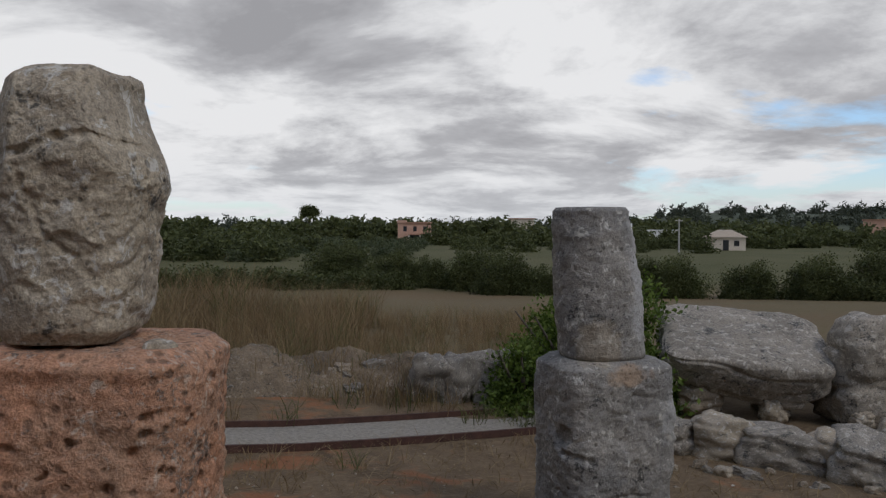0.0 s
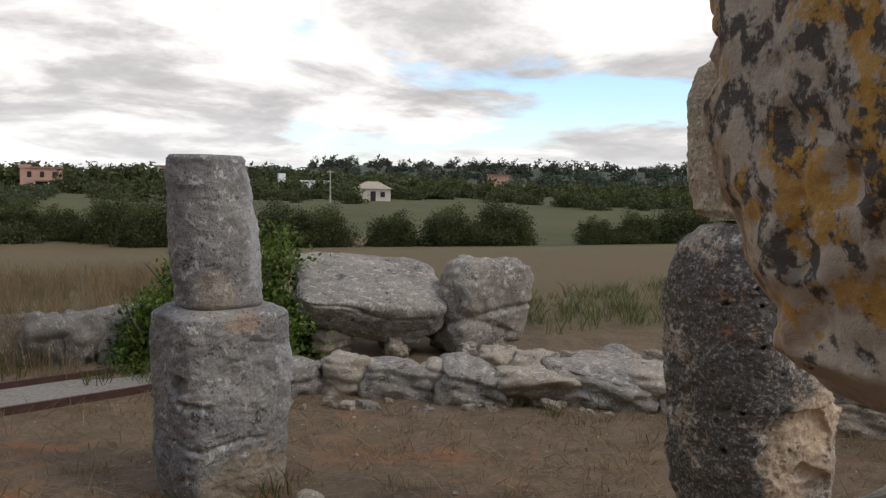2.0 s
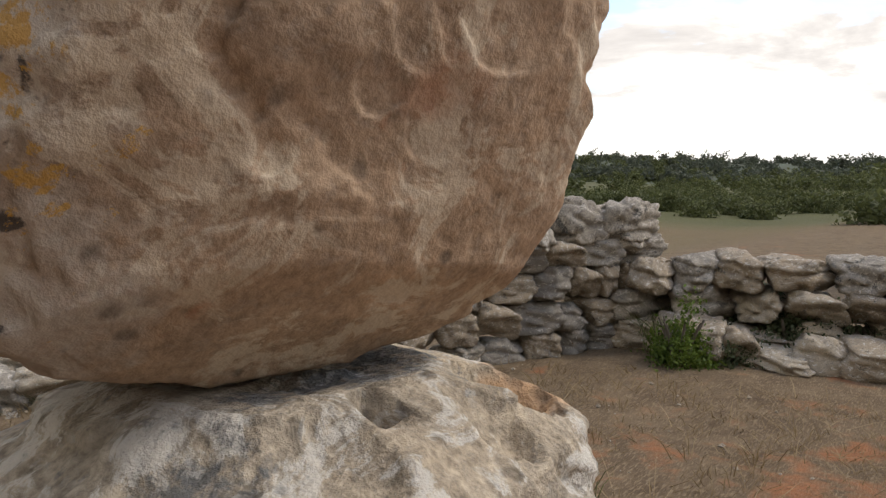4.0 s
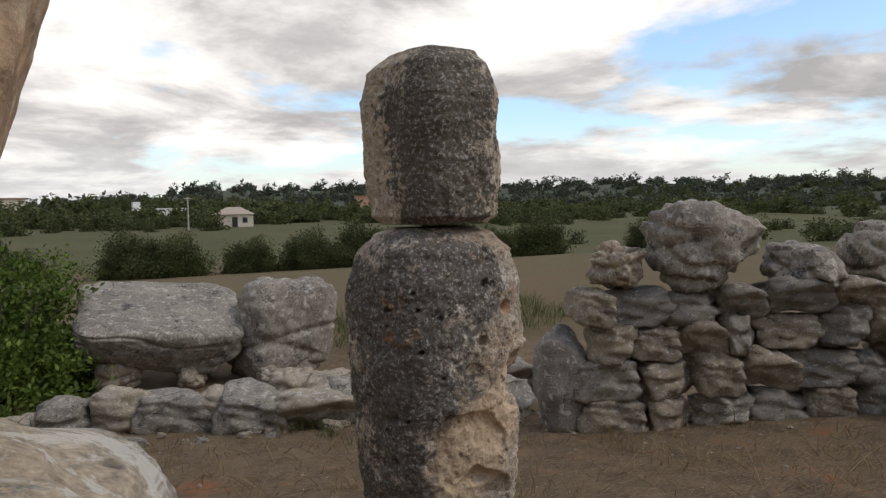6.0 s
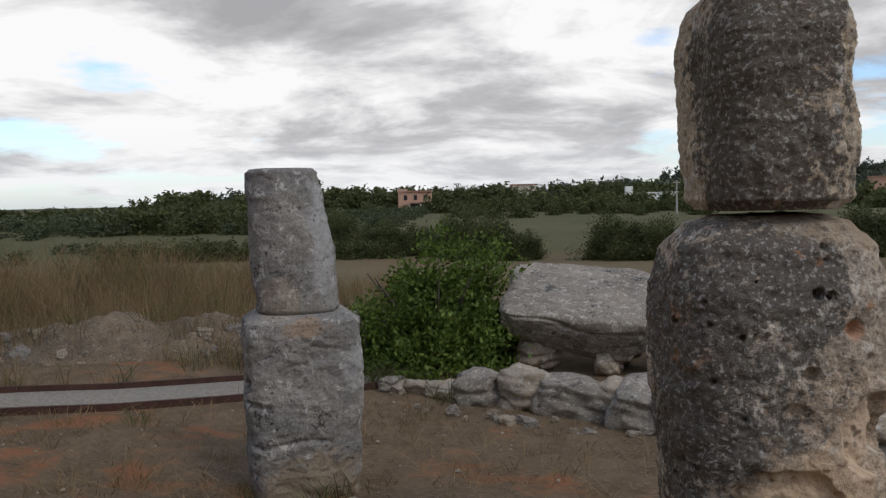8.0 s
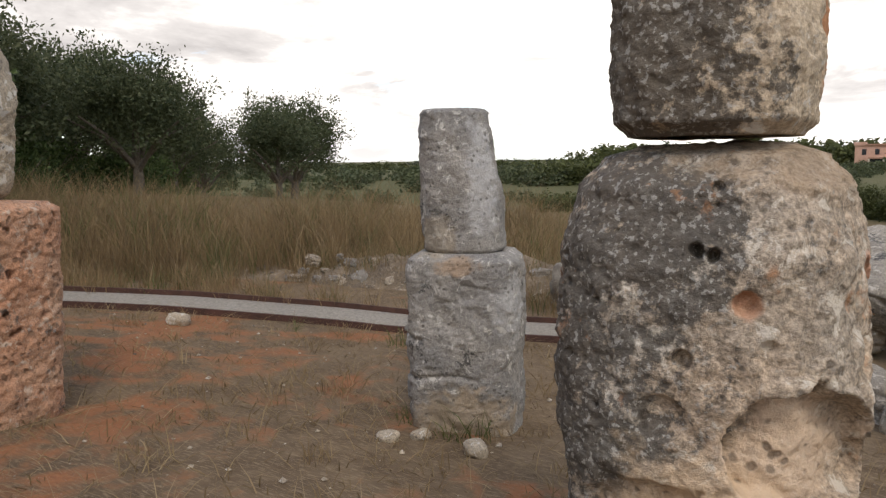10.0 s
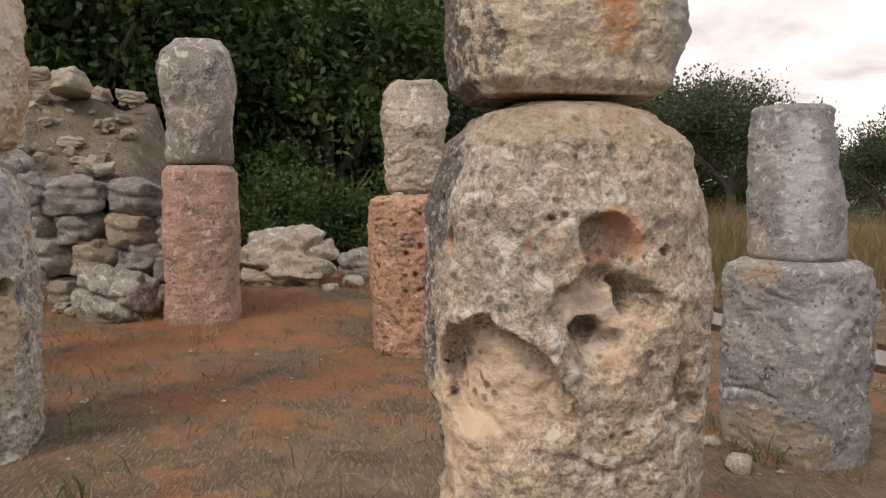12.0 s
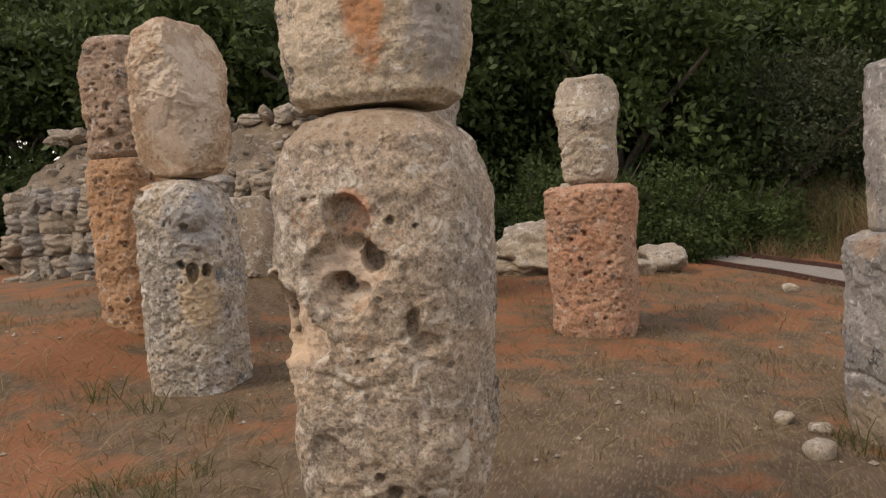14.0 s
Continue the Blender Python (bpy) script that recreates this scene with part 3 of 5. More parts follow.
# ---- standing pillars ----
def scattered_holes(seed, count, a0, a1, z0, z1, r0, r1):
    """Small weathered pores over a stretch of a stone: angle, height, radius, tallness."""
    rnd = random.Random(seed)
    return [(rnd.uniform(a0, a1), rnd.uniform(z0, z1), r0 + (r1 - r0) * rnd.random() ** 2, rnd.uniform(.6, 1.2)) for _ in range(count)]


def pillar(at, label, lower, upper, turn=0.0):
    """Two stones set one on the other: each a thing of its own, for the top one merely rests there."""
    lo = thing("standing_stone", (at[0], at[1], ground_z(at[0], at[1]) - 0.06), label[0], "standing stone", "stacked pillars", turn=turn)
    part("stone_block", lower, None, lo)
    up = thing("capstone", (at[0], at[1], ground_z(at[0], at[1]) - 0.06), label[1], "capstone", "stacked pillars", turn=turn)
    part("stone_block", upper, None, up)
    return lo, up


# A: porous red lower stone with a tall pale slab on it
pillar((-0.97, 2.21),
       ("porous pinkish red sandstone block standing on the ground", "tall rough pale limestone block balanced on a red stone"),
       stone_mesh("stone_block", [(0, .29, .28, 0, 0), (.1, .31, .3, 0, 0), (.5, .32, .315, 0, 0), (.98, .335, .33, 0, 0), (1.09, .335, .325, 0, 0), (1.125, .29, .28, 0, 0)], STONE_PINK, segs=190, rings=130, seed=1, square=3.6, rough=.022, grit=1.5, crag=.004,
                  holes=[(a, z, r, .045, t, 6) for a, z, r, t in scattered_holes(11, 70, -125, 40, .15, 1.06, .008, .022)]),
       stone_mesh("stone_block", [(1.13, .16, .16, -.09, 0), (1.17, .195, .19, -.09, 0), (1.3, .21, .2, -.08, 0), (1.5, .228, .21, -.065, 0), (1.68, .255, .24, -.052, 0), (1.8, .245, .225, -.055, 0), (1.88, .215, .19, -.045, 0), (1.915, .16, .14, -.02, 0)], STONE_PALE, segs=230, rings=190, seed=2, square=3.6, rough=.022, grit=.8, crag=.006, facets=7,
                  cracks=[(.018, .022, [(-150, 1.66), (-110, 1.66), (-85, 1.7), (-60, 1.715), (-35, 1.72), (-10, 1.7)]), (.012, .014, [(-110, 1.62), (-95, 1.45), (-70, 1.38), (-55, 1.3)]), (.012, .012, [(-35, 1.72), (-20, 1.6), (-10, 1.52)])],
                  holes=[(-75, 1.36, .1, .02, .8, 6), (-45, 1.5, .12, .012, 1, 6), (-85, 1.55, .08, .012, 1, 6)]))

# B: slim grey drum on a square grey block
pillar((0.865, 3.87),
       ("squarish weathered grey limestone block standing in dry grass", "slim grey limestone drum balanced on a wider block"),
       stone_mesh("stone_block", [(0, .28, .26, 0, 0), (.2, .3, .27, 0, 0), (.6, .305, .28, 0, 0), (.93, .31, .28, 0, 0), (1.0, .3, .27, 0, 0), (1.04, .24, .21, 0, 0)], STONE_BLOCK, segs=190, rings=140, seed=3, square=4.6, rough=.024,
                  holes=[(-150, .68, .06, .05, .8, 6), (-80, .85, .06, .015), (-105, .7, .07, .015)], crag=.002,
                  cracks=[(.02, .025, [(-175, .72), (-150, .6), (-125, .58)]), (.014, .018, [(-160, .4), (-130, .37), (-95, .4), (-70, .38)]), (.01, .01, [(-100, .95), (-85, .88), (-60, .86)])]),
       stone_mesh("stone_block", [(1.01, .18, .18, -.01, 0), (1.06, .22, .21, -.01, 0), (1.3, .22, .21, -.02, 0), (1.6, .198, .195, -.05, 0), (1.78, .192, .188, -.07, 0), (1.8, .175, .17, -.07, 0)], STONE_BLOCK, segs=96, rings=80, seed=4, square=2.3, rough=.018), turn=17)

# C: tall dark block with hollows, and a dark tapering cap
pillar((2.6, 1.99),
       ("tall hollowed limestone block with black lichen and cream scars", "dark lichened rounded capstone resting on a tall block"),
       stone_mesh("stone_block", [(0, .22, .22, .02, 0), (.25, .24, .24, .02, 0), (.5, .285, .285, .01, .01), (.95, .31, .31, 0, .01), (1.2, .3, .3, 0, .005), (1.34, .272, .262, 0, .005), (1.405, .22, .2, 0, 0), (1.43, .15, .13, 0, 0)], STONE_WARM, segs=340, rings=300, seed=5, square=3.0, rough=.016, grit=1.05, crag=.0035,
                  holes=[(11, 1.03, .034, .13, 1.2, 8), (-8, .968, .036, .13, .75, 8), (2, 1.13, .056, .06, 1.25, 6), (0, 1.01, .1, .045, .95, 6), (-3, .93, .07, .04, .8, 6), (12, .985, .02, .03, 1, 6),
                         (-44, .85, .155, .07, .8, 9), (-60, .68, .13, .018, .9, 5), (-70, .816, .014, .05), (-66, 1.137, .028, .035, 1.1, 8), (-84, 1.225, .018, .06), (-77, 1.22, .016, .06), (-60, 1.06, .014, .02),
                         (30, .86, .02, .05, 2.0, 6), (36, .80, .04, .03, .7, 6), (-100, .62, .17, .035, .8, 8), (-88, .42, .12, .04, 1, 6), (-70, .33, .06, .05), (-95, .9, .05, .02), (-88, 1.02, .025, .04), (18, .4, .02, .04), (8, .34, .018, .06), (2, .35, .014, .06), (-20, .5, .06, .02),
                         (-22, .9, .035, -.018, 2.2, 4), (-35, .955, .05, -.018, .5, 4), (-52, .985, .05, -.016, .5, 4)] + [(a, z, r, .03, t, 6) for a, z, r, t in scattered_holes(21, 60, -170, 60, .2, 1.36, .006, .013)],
                  cracks=[(.012, .012, [(28, 1.0), (30, .9), (26, .82), (33, .78)]), (.01, .008, [(-15, .72), (0, .68), (20, .7)])]),
       stone_mesh("stone_block", [(1.445, .165, .2, 0, 0), (1.475, .19, .24, 0, 0), (1.6, .2, .268, 0, .01), (1.92, .198, .272, -.01, .01), (2.03, .178, .24, -.01, .01), (2.085, .135, .17, 0, 0), (2.105, .08, .1, 0, 0)], STONE_DARK, seed=6, segs=220, rings=170, square=3.6, rough=.014, crag=.002,
                  cracks=[(.012, .01, [(-60, 1.9), (-50, 1.75), (-55, 1.6)])], holes=[(-30, 1.78, .08, .015, 2.0, 6)]))

# D: grey block with a bulging ochre cap
pillar((0.775, 0.02),
       ("blue-grey limestone block pocked with holes beside dry weeds", "bulging ochre and orange-lichened capstone overhanging its block"),
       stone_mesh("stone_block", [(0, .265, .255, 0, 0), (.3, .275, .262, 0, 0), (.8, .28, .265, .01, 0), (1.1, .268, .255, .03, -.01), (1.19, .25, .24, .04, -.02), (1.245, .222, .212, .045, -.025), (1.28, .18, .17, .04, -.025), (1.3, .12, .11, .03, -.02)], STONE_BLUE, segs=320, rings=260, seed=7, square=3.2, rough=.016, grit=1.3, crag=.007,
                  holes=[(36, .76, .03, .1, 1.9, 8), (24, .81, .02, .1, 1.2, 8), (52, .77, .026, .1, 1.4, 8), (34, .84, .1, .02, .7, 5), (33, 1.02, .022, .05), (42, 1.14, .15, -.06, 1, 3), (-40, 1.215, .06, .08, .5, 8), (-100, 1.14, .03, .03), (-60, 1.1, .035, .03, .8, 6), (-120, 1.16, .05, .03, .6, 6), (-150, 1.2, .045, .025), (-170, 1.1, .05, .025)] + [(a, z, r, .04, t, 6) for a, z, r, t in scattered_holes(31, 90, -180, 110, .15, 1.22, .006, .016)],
                  dips=[(.0, -.137, 1.28, .022, .07), (.16, -.16, 1.24, .05, .05), (.22, -.1, 1.23, .035, .04), (-.08, -.16, 1.27, .05, .02), (.08, -.19, 1.26, .04, .025), (-.14, -.1, 1.27, .05, .02)],
                  cracks=[(.012, .014, [(-70, 1.22), (-50, 1.18), (-25, 1.14)]), (.01, .01, [(-110, 1.2), (-90, 1.16), (-65, 1.13)])]),
       stone_mesh("stone_block", [(1.305, .1, .1, .02, .02), (1.335, .185, .175, .01, .01), (1.365, .222, .212, 0, 0), (1.42, .24, .23, 0, 0), (1.5, .255, .245, 0, 0), (1.7, .272, .262, 0, 0), (2.0, .26, .255, 0, 0), (2.15, .22, .21, 0, 0), (2.23, .15, .14, 0, 0)], STONE_CAP, segs=420, rings=330, seed=8, square=2.7, rough=.026, grit=1.0, crag=.0055, facets=5,
                  cracks=[(.009, .016, [(-124, 1.535), (-127, 1.515), (-129, 1.497), (-126.5, 1.481), (-123, 1.466), (-120.5, 1.449), (-119, 1.43)]), (.007, .009, [(-118, 1.47), (-112, 1.455), (-108, 1.43)]), (.01, .012, [(-150, 1.7), (-135, 1.66), (-122, 1.68), (-105, 1.65)]), (.007, .007, [(-128, 1.4), (-115, 1.395), (-100, 1.4)]), (.008, .01, [(-104, 1.62), (-98, 1.55), (-92, 1.5)])],
                  holes=[(-116, 1.51, .055, -.022, .8, 3), (-112, 1.455, .04, .014, 1, 4), (-104, 1.48, .028, .022, .8, 5), (-98, 1.52, .03, .016, 1, 4), (-100, 1.44, .035, .014, 1, 4), (-92, 1.47, .03, .02, 1, 4), (-137, 1.47, .06, -.008, .7, 3), (-135, 1.41, .05, .008, .6, 4), (-160, 1.8, .1, .018, 1.2, 6), (-120, 1.8, .1, .02, 1, 7), (-95, 1.65, .09, .02, 1.2, 7), (-84, 1.55, .05, .02, 1, 5), (-150, 1.62, .05, .012, 1, 6), (30, 1.6, .12, .015, 1, 6), (55, 1.85, .1, .018, 1, 6), (15, 1.9, .12, .015, 1, 7)]))

# E: porous red pillar with a brown porous cap
pillar((-0.01, -1.05),
       ("tall porous orange-red sandstone block standing before a wall", "porous brown block set on a red stone"),
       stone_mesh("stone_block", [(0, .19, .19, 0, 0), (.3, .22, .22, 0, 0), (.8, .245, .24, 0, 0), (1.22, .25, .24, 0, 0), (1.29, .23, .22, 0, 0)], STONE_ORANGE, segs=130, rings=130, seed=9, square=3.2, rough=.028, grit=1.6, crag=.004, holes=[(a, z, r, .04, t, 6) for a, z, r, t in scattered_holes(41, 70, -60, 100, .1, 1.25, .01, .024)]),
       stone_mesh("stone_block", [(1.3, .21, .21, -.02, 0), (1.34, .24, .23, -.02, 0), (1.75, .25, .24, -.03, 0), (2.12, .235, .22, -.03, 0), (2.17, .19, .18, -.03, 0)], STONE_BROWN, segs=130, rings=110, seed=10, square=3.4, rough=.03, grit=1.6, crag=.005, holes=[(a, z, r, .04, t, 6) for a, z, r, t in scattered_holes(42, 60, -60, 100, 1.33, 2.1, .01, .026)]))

# F: pink block with a grey cap, by the ruined wall
pillar((-1.96, 0.66),
       ("smooth pinkish sandstone block standing near the ruined wall", "grey rounded capstone on a pink block"),
       stone_mesh("stone_block", [(0, .3, .28, 0, 0), (.5, .29, .28, 0, 0), (1.0, .29, .28, 0, 0), (1.2, .285, .27, 0, 0), (1.25, .25, .23, 0, 0)], STONE_ROSE, segs=110, rings=110, crag=.004, seed=11, square=3.6, rough=.022),
       stone_mesh("stone_block", [(1.26, .24, .23, 0, 0), (1.3, .265, .245, 0, 0), (1.6, .275, .255, 0, 0), (1.95, .335, .29, 0, 0), (2.1, .3, .26, 0, 0), (2.2, .2, .17, 0, 0)], STONE_SLAB, seed=12, square=3.0, rough=.03, facets=4))


# ---- the table stone and its neighbours ----
def block(name, size, mat, at, turn, label, category, seed, tip=(0, 0), group="", square=3.2, rough=0.1, cells=18, cuts=3, wedge=0.0, strata=1.2, under=0.0):
    ob = new(name, boulder_mesh(name, size, mat, seed, cells, square, rough, cuts, wedge, strata, under))
    ob.matrix_basis = pose(*at, tip[0], tip[1], turn)
    return tagged(ob, label, category, group)


block("table_slab", (1.6, 1.45, .6), STONE_SLAB, (3.02, 7.72, -.08), -12, "big flat slab of pale weathered limestone propped on small stones", "slab", 21, tip=(17, 5), rough=.045, cells=70, square=6.5, wedge=.5, cuts=1, strata=1.0, under=.22)
block("boulder", (1.06, .85, 1.06), STONE_SLAB, (4.2, 7.25, -.36), 10, "upright fissured grey boulder leaning against a slab", "boulder", 22, rough=.05, cells=60, square=5.0, strata=1.5, cuts=2, under=.12)
block("prop_stone", (.5, .44, .46), STONE_RUBBLE, (2.55, 7.4, -.32), 20, "rounded brown stone propping a slab", "stone", 23, group="prop stones", square=2.4)
block("prop_stone", (.36, .3, .26), STONE_PALE, (3.2, 7.22, -.34), 70, "small tan stone propping a slab", "stone", 24, group="prop stones")
block("prop_stone", (.5, .5, .4), STONE_RUBBLE, (3.4, 7.7, -.32), 40, "dark stone wedged under a slab", "stone", 25, group="prop stones")
block("prop_stone", (.2, .18, .16), STONE_PALE, (3.85, 6.85, -.3), 10, "small pale stone lying before a boulder", "stone", 26, group="prop stones")


# ---- low wall of single stones ----
STONE_MESHES = {}


def stone_kind(mat, k, cells=14):
    key = (mat.name, k)
    if key not in STONE_MESHES:
        STONE_MESHES[key] = boulder_mesh("stone", (1, 1, 1), mat, 40 + k, cells, 4.2, 0.12, 5, 0.0, 0.7)
    return STONE_MESHES[key]


def stone_row(name, label, category, line, sizes, mats, seed, lift=0.0):
    """Stones side by side along a line of points, each a piece of its own."""
    rnd = random.Random(seed)
    owner = thing(name, (0, 0, 0), label, category, kind="structure")
    pts = [Vector((x, y, 0)) for x, y in line]
    lens = [(b - a).length for a, b in zip(pts, pts[1:])]
    total, s = sum(lens), 0.0
    while s < total:
        lx, ly, lz = [rnd.uniform(*r) for r in sizes]
        d = min(s + lx / 2, total)
        k = 0
        while k < len(lens) - 1 and d > lens[k]:
            d -= lens[k]
            k += 1
        p = pts[k].lerp(pts[k + 1], min(d / lens[k], 1.0))
        way = pts[k + 1] - pts[k]
        ob = new("stone", stone_kind(rnd.choice(mats), rnd.randrange(7)))
        ob.parent = owner
        ob.matrix_basis = pose(p.x, p.y + rnd.uniform(-.04, .04), ground_z(p.x, p.y) - 0.06 + lift, rnd.uniform(-6, 6), rnd.uniform(-6, 6), math.degrees(math.atan2(way.y, way.x)) + rnd.uniform(-9, 9)) @ Matrix.Diagonal((lx * 1.06, ly, lz, 1))
        s += lx * 0.74
    return owner


stone_row("low_stone_wall", "single row of squat weathered grey field stones", "low wall", [(1.75, 6.3), (3.1, 5.65)], ((.42, .75), (.4, .55), (.3, .38)), [STONE_SLAB, STONE_PALE, STONE_SLAB], 3)
stone_row("wall_end_stones", "scattered small stones where a low wall ends", "low wall", [(1.0, 6.7), (1.75, 6.3)], ((.16, .4), (.2, .34), (.12, .2)), [STONE_SLAB, STONE_PALE], 13)
stone_row("ledge_front", "broad flat pale rocks bedded along the yard's edge", "ledge", [(3.0, 5.75), (4.9, 4.6)], ((.5, .8), (.95, 1.2), (.34, .42)), [STONE_SLAB, STONE_PALE], 4)
stone_row("ledge_back", "worn pale rocks bedded behind a ledge", "ledge", [(3.7, 6.25), (5.6, 5.2)], ((.35, .7), (.5, .8), (.36, .46)), [STONE_PALE, STONE_SLAB, STONE_RUBBLE], 14)


def build_bank():
    """An old eroded earth and rubble bank behind the path."""
    verts, faces = [], []
    n, m = 260, 30
    for i in range(n + 1):
        k = i / n
        x = -7.0 + 8.1 * k
        y0 = 5.9 + 1.85 * min(k * 1.35, 1.0)
        for j in range(m + 1):
            u = j / m
            y = y0 + (u - .1) * 1.3
            h = math.sin(min(u * 1.9, 1.0) * math.pi / 2) * (1 - max(0.0, u - .55) / .45) * .7 * (1 - k ** 12)
            p = Vector((x, y, 0))
            h *= (.75 + .5 * noise.noise(p * 1.3)) * (.18 + .72 * min(max((k - .4) / .2, 0.0), 1.0))
            h += (.06 * fbm(p * 3.4, 5, .6) - .04 * abs(noise.noise(p * 9.0))) * (1 if h > .03 else 0)
            verts.append((x + .05 * noise.noise(p * 6), y, ground_z(x, y) - .04 + h))
    for i in range(n):
        for j in range(m):
            a = i * (m + 1) + j
            faces.append((a, a + m + 1, a + m + 2, a + 1))
    ob = new("earth_bank", link_mesh("earth_bank", verts, faces, STONE_BANK))
    tagged(ob, "eroded bank of pale earth and rubble behind the path", "bank", kind="structure")


STONE_BANK = stone_material("earth_and_rubble", (0.25, 0.185, 0.12), (0.14, 0.105, 0.07), dark=0.38, dark_colour=(0.055, 0.045, 0.03), pale=0.3, rust=0.1, grain=1.4, pale_colour=(0.36, 0.30, 0.23))
build_bank()
rnd = random.Random(31)
BANK_SPOTS = []
for _ in range(60):
    k = rnd.uniform(.45, 1.0)
    x, u = -7.0 + 7.6 * k, rnd.uniform(.05, .42)
    BANK_SPOTS.append((x, 5.9 + 1.85 * min(k * 1.35, 1.0) + (u - .1) * 1.3, ground_z(x, 7) - .06 + .3 * math.sin(min(u * 1.9, 1.0) * 1.57) * (1 - max(0.0, u - .55) / .45)))
stone_row("bank_stones", "worn grey stones at the end of an old bank", "low wall", [(-.35, 7.7), (.95, 7.8)], ((.35, .6), (.3, .5), (.5, .62)), [STONE_GREY, STONE_RUBBLE], 5)


def dry_wall(name, label, a, b, courses, course, thick, mats, seed, length=(.25, .5), lift=0.0, top=None):
    """Courses of rough stones between two points, with a dark core behind them."""
    rnd = random.Random(seed)
    owner = thing(name, (0, 0, 0), label, "dry-stone wall", kind="structure")
    va, vb = Vector((*a, 0)), Vector((*b, 0))
    way = (vb - va).normalized()
    total = (vb - va).length
    ang = math.degrees(math.atan2(way.y, way.x))
    for j in range(courses):
        s = rnd.uniform(-.2, 0)
        while s < total:
            l = rnd.uniform(*length)
            k = min(max((s + l / 2) / total, 0), 1)
            if top is not None and (j + 0.5) * course > top(k):
                s += l
                continue
            p = va + way * (s + l / 2)
            h = course * rnd.uniform(.98, 1.25)
            ob = new("stone", stone_kind(rnd.choice(mats), rnd.randrange(7)))
            ob.parent = owner
            ob.matrix_basis = pose(p.x, p.y, ground_z(p.x, p.y) - .05 + j * course + lift, rnd.uniform(-5, 5), rnd.uniform(-7, 7), ang + rnd.uniform(-8, 8)) @ Matrix.Diagonal((l * 1.1, thick * rnd.uniform(.85, 1.1), h, 1))
            s += l
    return owner


dry_wall("wall_east", "tumbledown dry-stone wall of rough grey blocks", (4.95, 3.5), (7.4, 1.9), 4, .265, .5, [STONE_GREY, STONE_RUBBLE, STONE_SLAB], 6, (.25, .5))
block("fallen_block", (.8, .7, .66), STONE_SLAB, (5.72, 3.06, .8), -25, "large rough grey block lying on a dry-stone wall", "block", 31, rough=.12, cells=26)
block("jagged_rock", (.46, .34, .36), STONE_RUBBLE, (5.16, 3.36, .8), 20, "jagged dark rock on a dry-stone wall", "rock", 32, rough=.18, cells=26)
block("wall_end_stone", (.36, .45, .86), STONE_GREY, (4.82, 3.62, -.25), -30, "tall grey stone standing at the end of a wall", "stone", 34, rough=.07)
for k, (x, y, w, h) in enumerate([(6.9, 2.3, .55, .5), (7.2, 1.95, .7, .45), (7.5, 1.45, .6, .3), (6.3, 2.6, .5, .35)]):
    block("coping_block", (w, .5, h), STONE_SLAB, (x, y, .8 if x < 7.3 else .42), -30 + 25 * k, "rough grey block on top of a tumbledown wall", "block", 35 + k, group="coping blocks", rough=.13)
dry_wall("wall_southeast", "collapsed rubble wall overgrown with weeds", (7.3, 1.9), (8.6, -3.5), 3, .29, 1.0, [STONE_RUBBLE, STONE_PALE, STONE_SLAB], 16, (.3, .7))
stone_row("rubble_foot", "pale fallen rubble at the foot of a wall", "rubble", [(6.9, 1.5), (7.4, -2.5)], ((.3, .8), (.5, .9), (.2, .42)), [STONE_PALE, STONE_RUBBLE], 17)

dry_wall("wall_west", "ruined dry-stone wall of brown and grey stones", (-3.35, -5.6), (-2.5, .35), 4, .275, .45, [STONE_RUBBLE, STONE_GREY, STONE_SLAB], 7, (.2, .46))


def build_ruin_bank():
    """Earth and rubble heaped behind the west wall, up to a second row of stones."""
    verts, faces = [], []
    n, m = 110, 18
    for i in range(n + 1):
        k = i / n
        y = -6.0 + 6.7 * k
        x0 = -3.55 + .95 * k
        for j in range(m + 1):
            u = j / m
            x = x0 - u * 2.4
            h = (1.05 + .85 * min(u * 1.7, 1.0)) * (1 - max(0.0, k - .88) / .12) * (1 - max(0.0, u - .75) / .25)
            p = Vector((x, y, h))
            h = max(h + .12 * fbm(p * 2.2, 4, .6) - .05, -.1)
            verts.append((x, y, ground_z(x, y) + h))
    for i in range(n):
        for j in range(m):
            a = i * (m + 1) + j
            faces.append((a, a + 1, a + m + 2, a + m + 1))
    ob = new("ruin_bank", link_mesh("ruin_bank", verts, faces, STONE_BANK))
    tagged(ob, "bare brown earth heaped behind the ruined wall", "bank", kind="structure")


build_ruin_bank()


def heap(name, label, spots, sizes, mats, seed):
    rnd = random.Random(seed)
    owner = thing(name, (0, 0, 0), label, "rubble", kind="structure")
    for x, y, z in spots:
        s = rnd.uniform(*sizes)
        ob = new("stone", stone_kind(rnd.choice(mats), rnd.randrange(7)))
        ob.parent = owner
        ob.matrix_basis = pose(x, y, z - s * .2, rnd.uniform(-25, 25), rnd.uniform(-25, 25), rnd.uniform(0, 360)) @ Matrix.Diagonal((s * rnd.uniform(.9, 1.5), s * rnd.uniform(.8, 1.1), s * rnd.uniform(.55, .9), 1))


